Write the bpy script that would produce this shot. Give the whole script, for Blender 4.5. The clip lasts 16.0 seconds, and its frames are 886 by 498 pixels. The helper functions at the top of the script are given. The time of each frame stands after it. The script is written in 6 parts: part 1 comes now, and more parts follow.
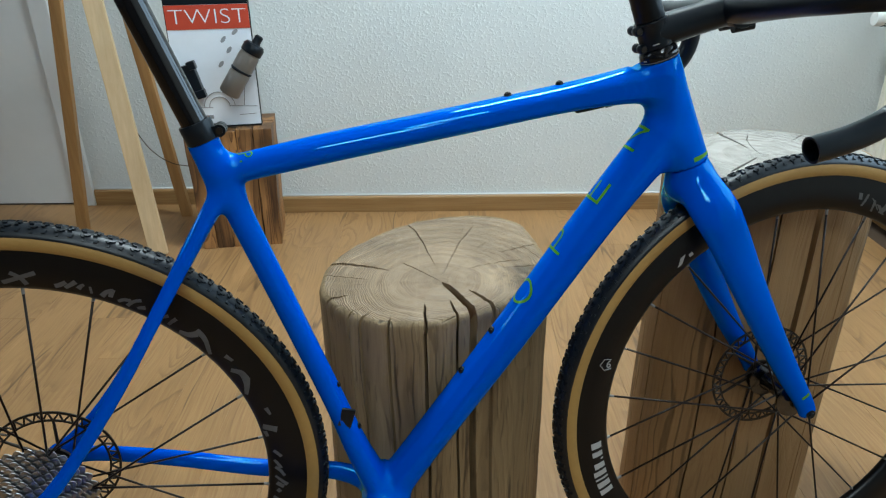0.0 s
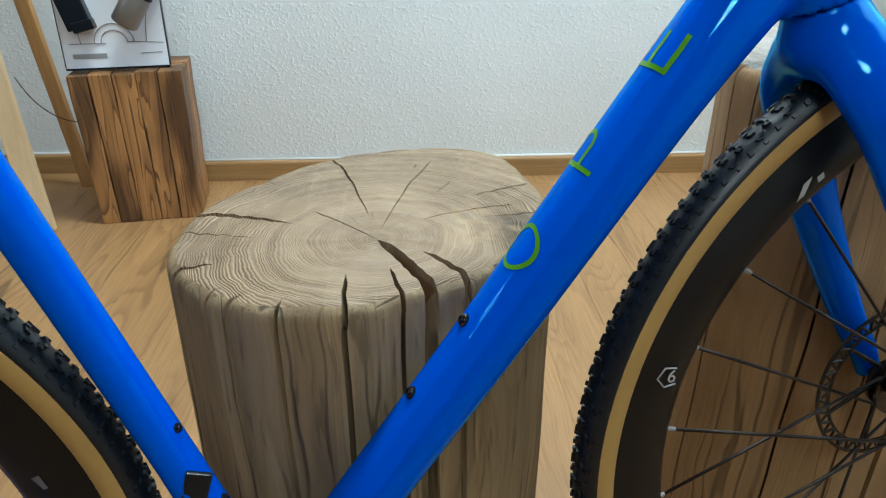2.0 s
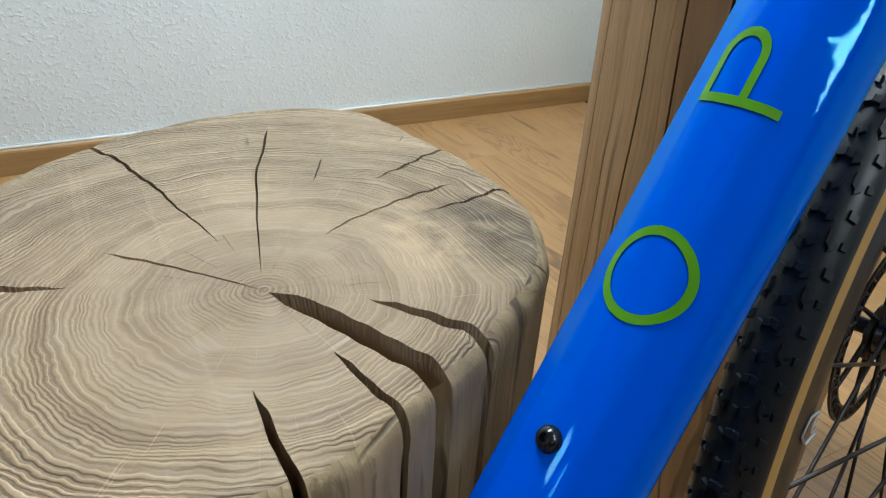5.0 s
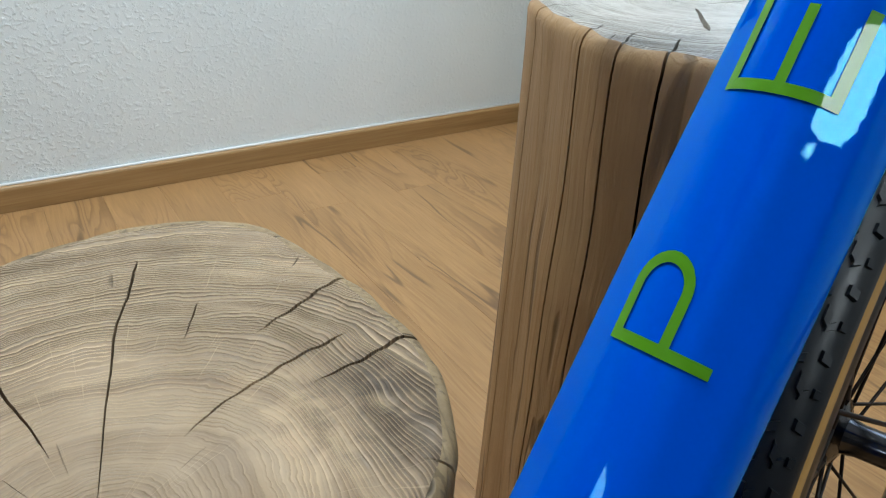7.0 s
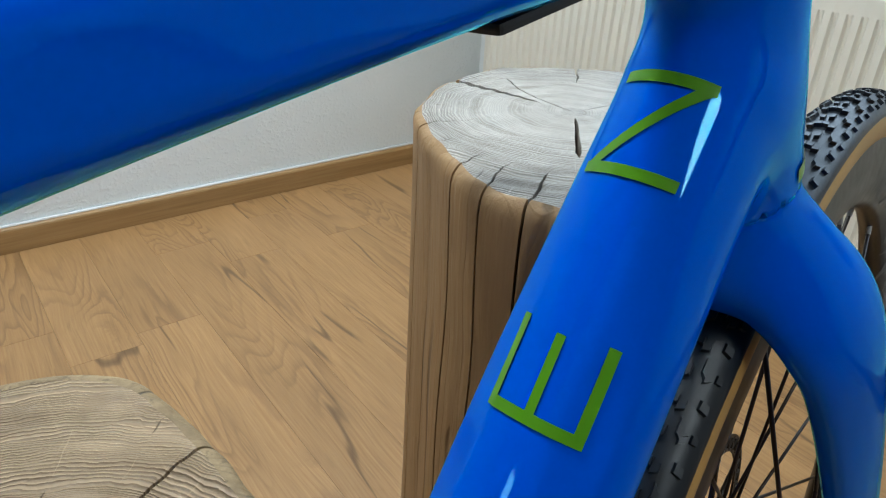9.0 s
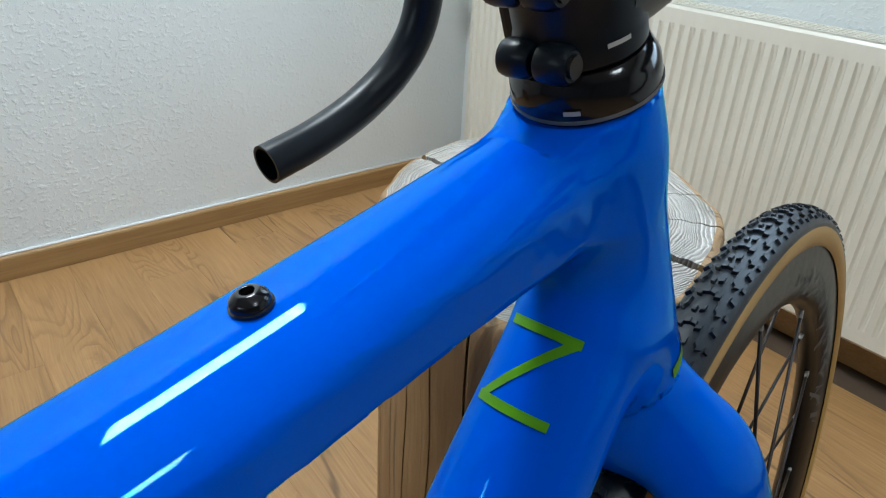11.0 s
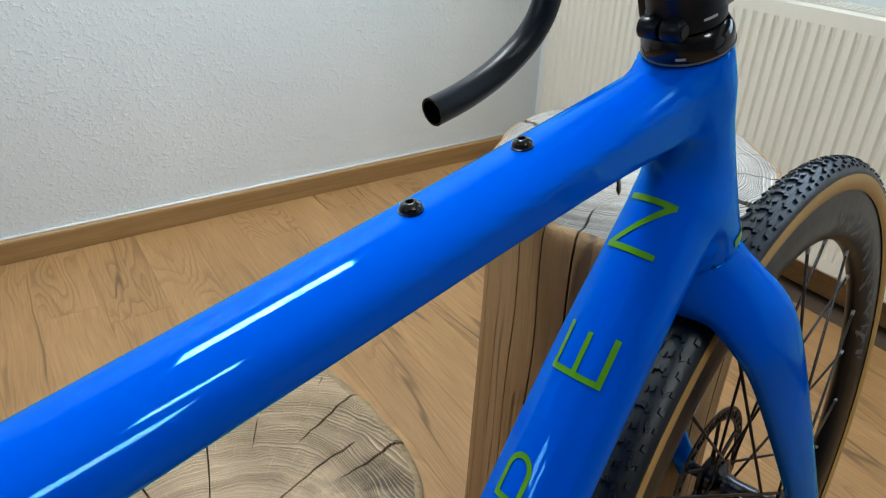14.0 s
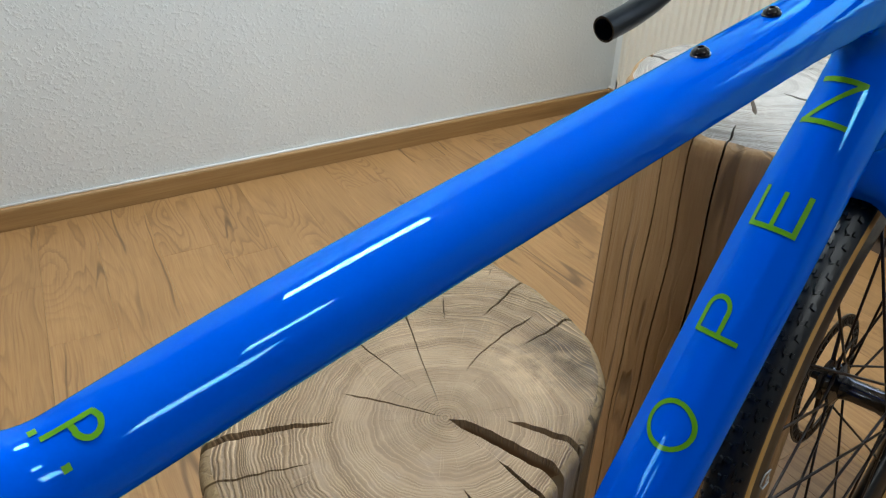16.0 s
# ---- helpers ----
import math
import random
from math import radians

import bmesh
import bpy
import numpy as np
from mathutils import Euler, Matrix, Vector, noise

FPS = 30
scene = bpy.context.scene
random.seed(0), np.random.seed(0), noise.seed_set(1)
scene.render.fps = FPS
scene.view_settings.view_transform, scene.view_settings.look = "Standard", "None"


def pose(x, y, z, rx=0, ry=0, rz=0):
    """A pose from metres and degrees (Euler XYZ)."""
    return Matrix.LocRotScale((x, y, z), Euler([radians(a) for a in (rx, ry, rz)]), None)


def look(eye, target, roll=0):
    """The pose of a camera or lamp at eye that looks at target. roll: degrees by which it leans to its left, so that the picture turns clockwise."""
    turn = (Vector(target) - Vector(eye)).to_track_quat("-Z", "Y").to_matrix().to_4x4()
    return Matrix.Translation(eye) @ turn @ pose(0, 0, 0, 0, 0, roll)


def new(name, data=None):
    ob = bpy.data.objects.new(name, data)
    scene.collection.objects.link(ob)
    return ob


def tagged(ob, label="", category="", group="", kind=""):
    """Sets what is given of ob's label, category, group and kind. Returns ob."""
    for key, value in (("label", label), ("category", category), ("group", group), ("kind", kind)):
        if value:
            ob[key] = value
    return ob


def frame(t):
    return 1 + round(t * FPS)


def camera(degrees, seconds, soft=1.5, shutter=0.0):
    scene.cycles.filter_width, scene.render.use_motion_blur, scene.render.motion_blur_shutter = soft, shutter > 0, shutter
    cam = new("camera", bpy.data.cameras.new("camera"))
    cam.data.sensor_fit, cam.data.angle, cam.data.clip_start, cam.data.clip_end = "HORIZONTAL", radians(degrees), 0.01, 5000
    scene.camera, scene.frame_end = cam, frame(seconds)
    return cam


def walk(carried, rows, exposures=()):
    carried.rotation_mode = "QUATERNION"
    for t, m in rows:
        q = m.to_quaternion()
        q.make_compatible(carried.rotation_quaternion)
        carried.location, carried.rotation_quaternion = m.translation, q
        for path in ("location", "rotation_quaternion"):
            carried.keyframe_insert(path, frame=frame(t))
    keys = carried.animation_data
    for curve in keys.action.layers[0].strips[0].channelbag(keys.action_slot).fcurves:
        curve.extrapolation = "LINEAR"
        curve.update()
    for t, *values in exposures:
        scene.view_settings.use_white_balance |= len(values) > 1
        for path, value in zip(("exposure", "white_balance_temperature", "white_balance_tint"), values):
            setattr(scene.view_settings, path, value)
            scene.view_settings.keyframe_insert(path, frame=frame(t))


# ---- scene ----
cam = camera(65.5, 16.0, soft=1.2)
PATH = [
    (0, (0.093, 0.17, 0.958), (0.096, 1.973, 0.093), -0.5),
    (0.5, (0.103, 0.273, 0.9), (0.124, 2.072, 0.028), -0.2),
    (1, (0.106, 0.365, 0.827), (0.145, 2.159, -0.057), -0.2),
    (1.5, (0.119, 0.439, 0.784), (0.183, 2.229, -0.106), -0.1),
    (2, (0.117, 0.502, 0.75), (0.217, 2.287, -0.148), 0.1),
    (2.5, (0.103, 0.559, 0.726), (0.288, 2.321, -0.204), 0.2),
    (3, (0.085, 0.612, 0.701), (0.397, 2.347, -0.245), 0.9),
    (3.2, (0.077, 0.633, 0.694), (0.446, 2.351, -0.261), 1.1),
    (5.3, (0.035, 0.781, 0.663), (0.921, 2.286, -0.313), 3.1),
    (5.5, (0.04, 0.789, 0.666), (0.935, 2.29, -0.307), 3.1),
    (6, (0.053, 0.809, 0.674), (0.979, 2.291, -0.299), 3.1),
    (6.5, (0.074, 0.82, 0.689), (1.029, 2.285, -0.281), 2.9),
    (7, (0.097, 0.827, 0.707), (1.083, 2.274, -0.259), 2.8),
    (7.5, (0.116, 0.832, 0.726), (1.136, 2.259, -0.234), 3.0),
    (8, (0.136, 0.833, 0.747), (1.186, 2.243, -0.206), 3.1),
    (8.5, (0.151, 0.836, 0.768), (1.227, 2.231, -0.178), 3.0),
    (9, (0.161, 0.833, 0.785), (1.261, 2.211, -0.158), 3.0),
    (9.5, (0.17, 0.834, 0.808), (1.286, 2.2, -0.134), 2.8),
    (10, (0.179, 0.833, 0.831), (1.308, 2.189, -0.11), 3.0),
    (10.2, (0.183, 0.832, 0.839), (1.309, 2.187, -0.108), 3.0),
    (12.3, (0.161, 0.787, 0.903), (1.231, 2.171, -0.067), 2.6),
    (12.5, (0.153, 0.78, 0.905), (1.214, 2.17, -0.067), 2.5),
    (13, (0.13, 0.764, 0.899), (1.163, 2.167, -0.083), 2.3),
    (13.5, (0.097, 0.747, 0.895), (1.097, 2.168, -0.094), 2.1),
    (14, (0.055, 0.734, 0.893), (1.018, 2.175, -0.104), 2.0),
    (14.5, (0.007, 0.719, 0.889), (0.93, 2.179, -0.119), 1.7),
    (15, (-0.039, 0.711, 0.884), (0.85, 2.182, -0.137), 1.6),
    (15.5, (-0.068, 0.703, 0.882), (0.793, 2.178, -0.159), 1.4),
    (16, (-0.09, 0.705, 0.874), (0.743, 2.179, -0.191), 0.8),
]
# stops, kelvin and tint, which the clip's own camera shifts a little on the way
TONE = [(0, -0.17, 5800, 3), (3, 0.15, 5850, 5), (7, -0.14, 5950, 8), (12.5, -0.25, 5950, 9), (16, -0.24, 6300, 11)]
walk(cam, [(t, look(eye, target, roll)) for t, eye, target, roll in PATH], TONE)

# ---- daylight: sky, windows, exposure ----
world = bpy.data.worlds.new("daylight")
scene.world = world
world.use_nodes = True
wn = world.node_tree.nodes
sky = wn.new("ShaderNodeTexSky")
sky.sky_type = "NISHITA"
sky.sun_disc = False
sky.sun_elevation, sky.sun_rotation = radians(38), radians(200)
wn["Background"].inputs["Strength"].default_value = 0.12
world.node_tree.links.new(sky.outputs[0], wn["Background"].inputs["Color"])

ROOM_X0, ROOM_X1, ROOM_Y0, ROOM_Y1, ROOM_H = -3.2, 1.60, -3.4, 2.50, 2.55
# window in the wall over the radiator
WIN_SIDE = (0.35, 2.05, 1.00, 2.10)      # y0, y1, z0, z1 in the wall x = ROOM_X1
WIN_HIGH = (-0.10, 1.30, 1.70, 2.10)      # y0, y1, z0, z1 in the wall x = ROOM_X0


def window_light(name, m, w, h, watts, colour):
    d = bpy.data.lights.new(name, "AREA")
    d.shape, d.size, d.size_y, d.energy, d.color = "RECTANGLE", w, h, watts, colour
    ob = new(name, d)
    ob.matrix_world = m
    return ob


window_light("side_window_light", look((ROOM_X1 + 0.10, 1.20, 1.53), (0.0, 1.20, 1.53)), 1.70, 1.06, 28, (0.70, 0.87, 1.0))
window_light("high_window_light", look((ROOM_X0 - 0.10, 0.60, 1.90), (0.0, 0.60, 1.90)), 1.38, 0.39, 20, (0.82, 0.93, 1.0))
# flat ceiling lights: place, size in metres, watts
CEILING_LIGHTS = [((0.26, 1.86), (0.58, 0.36), 54), ((0.25, 0.02), (0.32, 0.20), 8), ((0.20, -1.20), (0.60, 0.66), 31)]
for place, size, watts in CEILING_LIGHTS:
    window_light("ceiling_panel_light", look((*place, ROOM_H - 0.014), (*place, 0)), size[0], size[1], watts, (0.93, 0.99, 0.97))

# ---- materials ----
def mat(name, colour=(0.5, 0.5, 0.5), rough=0.5, metal=0.0, coat=0.0, coat_rough=0.03):
    m = bpy.data.materials.new(name)
    m.use_nodes = True
    b = m.node_tree.nodes["Principled BSDF"]
    b.inputs["Base Color"].default_value = (*colour, 1)
    b.inputs["Roughness"].default_value = rough
    b.inputs["Metallic"].default_value = metal
    b.inputs["Coat Weight"].default_value = coat
    b.inputs["Coat Roughness"].default_value = coat_rough
    return m


class Net:
    """Builds a node tree step by step."""

    def __init__(self, m):
        self.m, self.t = m, m.node_tree
        self.bsdf = self.t.nodes["Principled BSDF"]

    def node(self, kind):
        return self.t.nodes.new(kind)

    def link(self, a, b):
        self.t.links.new(a, b)

    def put(self, socket, value):
        if isinstance(value, bpy.types.NodeSocket):
            self.link(value, socket)
        else:
            socket.default_value = value

    def coord(self, which="Object"):
        return self.node("ShaderNodeTexCoord").outputs[which]

    def mapping(self, vec, scale=(1, 1, 1), loc=(0, 0, 0), rot=(0, 0, 0)):
        n = self.node("ShaderNodeMapping")
        self.link(vec, n.inputs["Vector"])
        n.inputs["Scale"].default_value = scale
        self.put(n.inputs["Location"], loc)
        n.inputs["Rotation"].default_value = rot
        return n.outputs[0]

    def noise(self, vec, scale, detail=4.0, rough=0.55, distort=0.0):
        n = self.node("ShaderNodeTexNoise")
        self.link(vec, n.inputs["Vector"])
        n.inputs["Scale"].default_value = scale
        n.inputs["Detail"].default_value = detail
        n.inputs["Roughness"].default_value = rough
        n.inputs["Distortion"].default_value = distort
        return n.outputs["Fac"]

    def voronoi(self, vec, scale, feature="F1", out="Distance", rand=1.0):
        n = self.node("ShaderNodeTexVoronoi")
        n.feature = feature
        self.link(vec, n.inputs["Vector"])
        n.inputs["Scale"].default_value = scale
        n.inputs["Randomness"].default_value = rand
        return n.outputs[out]

    def ramp(self, fac, stops, interp="LINEAR"):
        n = self.node("ShaderNodeValToRGB")
        n.color_ramp.interpolation = interp
        e = n.color_ramp.elements
        while len(e) < len(stops):
            e.new(0.5)
        for i, (p, c) in enumerate(stops):
            e[i].position = p
            e[i].color = (*c, 1) if isinstance(c, tuple) else (c, c, c, 1)
        self.link(fac, n.inputs[0])
        return n.outputs[0]

    def math(self, op, a, b=0.0, c=0.0):
        n = self.node("ShaderNodeMath")
        n.operation = op
        self.put(n.inputs[0], a)
        self.put(n.inputs[1], b)
        self.put(n.inputs[2], c)
        return n.outputs[0]

    def vmath(self, op, a, b=(0, 0, 0)):
        n = self.node("ShaderNodeVectorMath")
        n.operation = op
        self.put(n.inputs[0], a)
        self.put(n.inputs[1], b)
        return n.outputs["Value" if op in ("LENGTH", "DISTANCE") else "Vector"]

    def mix(self, fac, a, b, blend="MIX"):
        n = self.node("ShaderNodeMix")
        n.data_type, n.blend_type = "RGBA", blend
        self.put(n.inputs[0], fac)
        for s, v in ((n.inputs[6], a), (n.inputs[7], b)):
            self.put(s, (*v, 1) if isinstance(v, tuple) else v)
        return n.outputs[2]

    def bump(self, height, strength=0.3, dist=0.002, normal=None):
        n = self.node("ShaderNodeBump")
        n.inputs["Strength"].default_value = strength
        n.inputs["Distance"].default_value = dist
        self.link(height, n.inputs["Height"])
        if normal is not None:
            self.link(normal, n.inputs["Normal"])
        return n.outputs[0]

    def random(self):
        return self.node("ShaderNodeObjectInfo").outputs["Random"]

    def done(self, colour=None, rough=None, normal=None):
        if colour is not None:
            self.put(self.bsdf.inputs["Base Color"], colour)
        if rough is not None:
            self.put(self.bsdf.inputs["Roughness"], rough)
        if normal is not None:
            self.link(normal, self.bsdf.inputs["Normal"])
        return self.m


def stucco_material():
    """Sprayed plaster: short worm-like ridges and fine grit."""
    n = Net(mat("white_stucco", rough=0.9))
    p = n.coord()
    ridges = n.ramp(n.noise(n.mapping(p, (0.9, 0.9, 1.15)), 105, 2, 0.5, 0.25), [(0.50, 0.0), (0.70, 1.0)])
    pits = n.noise(n.mapping(p, (1, 1, 1.2)), 52, 3, 0.6, 0.3)
    fine = n.noise(p, 380, 2)
    h = n.math("ADD", n.math("ADD", n.math("MULTIPLY", pits, 0.35), ridges), n.math("MULTIPLY", fine, 0.26))
    tone = n.ramp(n.noise(p, 1.7, 3), [(0.3, (0.69, 0.72, 0.715)), (0.7, (0.76, 0.785, 0.775))])
    return n.done(tone, 0.92, n.bump(h, 0.40, 0.0030))


def plank_material():
    """Oak laminate: long grain, cathedral arches that close round knots, dark cracks; each plank at its own place in the print."""
    n = Net(mat("oak_laminate", rough=0.42))
    r = n.random()
    off = n.node("ShaderNodeCombineXYZ")
    n.put(off.inputs[0], n.math("MULTIPLY", r, 37.0))
    n.put(off.inputs[1], n.math("MULTIPLY", r, 91.0))
    p = n.vmath("ADD", n.coord(), off.outputs[0])
    sway = n.noise(n.mapping(p, (3.0, 2.2, 1)), 1.0, 2, 0.5)
    wig = n.node("ShaderNodeCombineXYZ")
    n.put(wig.inputs[0], n.math("MULTIPLY", n.math("SUBTRACT", sway, 0.5), 0.05))
    pw = n.vmath("ADD", p, wig.outputs[0])
    # knots sit in a loose grid; the grain flows round them
    jag = n.noise(p, 60, 3, 0.6)
    kd = n.math("ADD", n.voronoi(n.mapping(p, (4.2, 1.7, 1)), 1.0), n.math("MULTIPLY", n.math("SUBTRACT", jag, 0.5), 0.06))
    swell = n.ramp(kd, [(0.0, 1.0), (0.12, 0.62), (0.30, 0.15), (0.5, 0.0)])
    arch = n.noise(n.mapping(pw, (8.0, 1.05, 1)), 1.0, 2, 0.45, 0.6)
    field = n.math("ADD", arch, n.math("MULTIPLY", swell, 0.32))
    field = n.math("ADD", field, n.math("MULTIPLY", n.math("SUBTRACT", n.noise(n.mapping(p, (70, 14, 1)), 1.0, 2), 0.5), 0.022))
    rings = n.math("FRACT", n.math("MULTIPLY", field, 17.0))
    rings = n.ramp(rings, [(0.0, 0.05), (0.5, 0.2), (0.86, 1.0), (1.0, 0.05)])
    zone = n.ramp(n.noise(n.mapping(p, (5, 1.3, 1)), 1.0, 2), [(0.45, 0.14), (0.57, 1.0)])
    grain = n.noise(n.mapping(pw, (240, 6, 1)), 1.0, 4, 0.65)
    fleck = n.ramp(n.noise(n.mapping(pw, (150, 9, 1)), 1.0, 2, 0.5), [(0.60, 0.0), (0.70, 1.0)])
    colour = n.mix(n.ramp(grain, [(0.3, 0.0), (0.7, 1.0)]), (0.308, 0.160, 0.058), (0.422, 0.244, 0.102))
    colour = n.mix(n.math("MULTIPLY", n.math("MULTIPLY", rings, zone), 0.60), colour, (0.165, 0.082, 0.031))
    colour = n.mix(n.math("MULTIPLY", fleck, 0.32), colour, (0.195, 0.106, 0.043))
    shade = n.ramp(n.noise(n.mapping(p, (6, 1.2, 1)), 1.3, 3), [(0.3, (0.88, 0.87, 0.85)), (0.7, (1.09, 1.085, 1.08))])
    colour = n.mix(1.0, colour, shade, "MULTIPLY")
    big = n.ramp(n.noise(n.mapping(p, (3.1, 1.25, 1), (5, 2, 0)), 1.0, 1), [(0.46, 0.0), (0.56, 1.0)])
    knot = n.math("MULTIPLY", n.ramp(kd, [(0.008, 1.0), (0.022, 0.6), (0.042, 0.0)]), big)
    colour = n.mix(n.math("MULTIPLY", knot, 0.80), colour, (0.10, 0.052, 0.022))
    # cracks along the grain
    cw = n.noise(n.mapping(pw, (9, 0.6, 1)), 1.0, 2, 0.4)
    cr = n.math("ABSOLUTE", n.math("SUBTRACT", cw, 0.55))
    gate = n.ramp(n.noise(n.mapping(p, (7, 2.4, 1), (3, 7, 0)), 1.0, 2), [(0.50, 0.0), (0.57, 1.0)])
    crack = n.math("MULTIPLY", n.ramp(cr, [(0.0, 1.0), (0.004, 0.8), (0.009, 0.0)]), gate)
    colour = n.mix(n.math("MULTIPLY", crack, 0.66), colour, (0.06, 0.03, 0.013))
    tint = n.ramp(r, [(0.0, (0.97, 0.965, 0.955)), (1.0, (1.03, 1.03, 1.025))])
    colour = n.mix(1.0, colour, tint, "MULTIPLY")
    rough = n.ramp(grain, [(0.3, 0.36), (0.7, 0.5)])
    return n.done(colour, rough, n.bump(n.math("SUBTRACT", grain, crack), 0.12, 0.0008))


def board_material(name, a, b, stretch=(140, 9, 9), rough=0.5):
    """Straight-grained wood; stretch is large across the grain and small along it."""
    n = Net(mat(name, rough=rough))
    off = n.node("ShaderNodeCombineXYZ")
    r = n.random()
    for i in range(3):
        n.put(off.inputs[i], n.math("MULTIPLY", r, 17.0 + 9 * i))
    p = n.vmath("ADD", n.coord(), off.outputs[0])
    g = n.noise(n.mapping(p, stretch), 1.0, 4, 0.62)
    low = n.noise(n.mapping(p, tuple(s * 0.14 for s in stretch)), 1.0, 3, 0.5, 0.6)
    c = n.mix(n.ramp(g, [(0.3, 0.0), (0.72, 1.0)]), a, b)
    c = n.mix(1.0, c, n.ramp(low, [(0.3, (0.8, 0.79, 0.77)), (0.7, (1.1, 1.09, 1.07))]), "MULTIPLY")
    return n.done(c, rough, n.bump(g, 0.15, 0.0007))


def burnt_beam_material():
    """Old, flamed softwood: amber latewood and charred edges."""
    n = Net(mat("flamed_beam", rough=0.6))
    r = n.random()
    off = n.node("ShaderNodeCombineXYZ")
    for i in range(3):
        n.put(off.inputs[i], n.math("MULTIPLY", r, 23.0 + 7 * i))
    p = n.vmath("ADD", n.coord(), off.outputs[0])
    rings = n.noise(n.mapping(p, (16, 16, 1.3)), 1.0, 2, 0.5, 1.3)
    rings = n.math("FRACT", n.math("MULTIPLY", rings, 9.0))
    rings = n.ramp(rings, [(0.0, 0.1), (0.7, 0.45), (0.95, 1.0), (1.0, 0.1)])
    g = n.noise(n.mapping(p, (220, 220, 9)), 1.0, 3)
    burn = n.ramp(n.noise(n.mapping(p, (9, 9, 2.2)), 1.0, 3, 0.55), [(0.42, 0.0), (0.58, 1.0)])
    c = n.mix(rings, (0.54, 0.265, 0.085), (0.085, 0.030, 0.010))
    c = n.mix(n.math("MULTIPLY", g, 0.35), c, (0.34, 0.18, 0.075))
    c = n.mix(n.math("MULTIPLY", burn, 0.78), c, (0.035, 0.015, 0.007))
    return n.done(c, 0.55, n.bump(n.math("SUBTRACT", g, rings), 0.3, 0.0012))


def stump_side_material(name, a, b, dark, hairs=0.75, worn=1.0):
    """Weathered log side: long fibres, darker streaks, fine upright drying checks and a few flowing knots."""
    n = Net(mat(name, rough=0.75))
    p = n.coord()
    sway = n.node("ShaderNodeCombineXYZ")
    for i in (0, 1):
        n.put(sway.inputs[i], n.math("MULTIPLY", n.math("SUBTRACT", n.noise(n.mapping(p, (5, 5, 7), (3 * i, 1, 2)), 1.0, 2, 0.5), 0.5), 0.016))
    p = n.vmath("ADD", p, sway.outputs[0])
    kd = n.math("ADD", n.voronoi(n.mapping(p, (6.5, 6.5, 3.6)), 1.0), n.math("MULTIPLY", n.noise(p, 40, 2), 0.10))
    swell = n.ramp(kd, [(0.05, 1.0), (0.2, 0.5), (0.42, 0.0)])
    g = n.noise(n.mapping(p, (190, 190, 8.0)), 1.0, 4, 0.70, 0.2)
    broad = n.noise(n.mapping(p, (24, 24, 1.1)), 1.0, 3, 0.55, 0.5)
    flow = n.math("ADD", n.noise(n.mapping(p, (13, 13, 0.9)), 1.0, 2, 0.4, 0.4), n.math("MULTIPLY", swell, 0.22))
    bands = n.ramp(n.math("FRACT", n.math("MULTIPLY", flow, 16.0)), [(0.0, 0.0), (0.6, 0.2), (0.9, 1.0), (1.0, 0.0)])
    c = n.mix(n.ramp(g, [(0.25, 0.0), (0.78, 1.0)]), a, b)
    c = n.mix(n.ramp(broad, [(0.40, 0.6 * worn), (0.66, 0.0)]), c, dark)
    c = n.mix(n.math("MULTIPLY", bands, 0.14 + 0.16 * worn), c, dark)
    # checks: thin upright lines that come and go
    line = n.math("ABSOLUTE", n.math("SUBTRACT", n.noise(n.mapping(p, (30, 30, 0.55), (4, 1, 0)), 1.0, 1, 0.4), 0.5))
    gate = n.ramp(n.noise(n.mapping(p, (12, 12, 3.0), (1, 8, 2)), 1.0, 2), [(0.42, 0.0), (0.55, 1.0)])
    check = n.math("MULTIPLY", n.ramp(line, [(0.0, 1.0), (0.008, 0.9), (0.020, 0.0)]), gate)
    fine = n.ramp(n.noise(n.mapping(p, (210, 210, 11), (4, 1, 0)), 1.0, 2, 0.5), [(0.60, 0.0), (0.67, 1.0)])
    low = tuple(v * 0.22 for v in dark)
    c = n.mix(n.math("MULTIPLY", fine, 0.5 * worn), c, tuple(v * 0.55 for v in dark))
    c = n.mix(n.math("MULTIPLY", check, hairs), c, low)
    knot = n.ramp(kd, [(0.07, 0.8), (0.16, 0.0)])
    c = n.mix(n.math("MULTIPLY", knot, 0.55), c, tuple(v * 0.5 for v in dark))
    h = n.math("SUBTRACT", g, n.math("ADD", n.math("MULTIPLY", check, 2.0), n.math("MULTIPLY", bands, 0.4)))
    return n.done(c, 0.66, n.bump(h, 0.5, 0.0018))


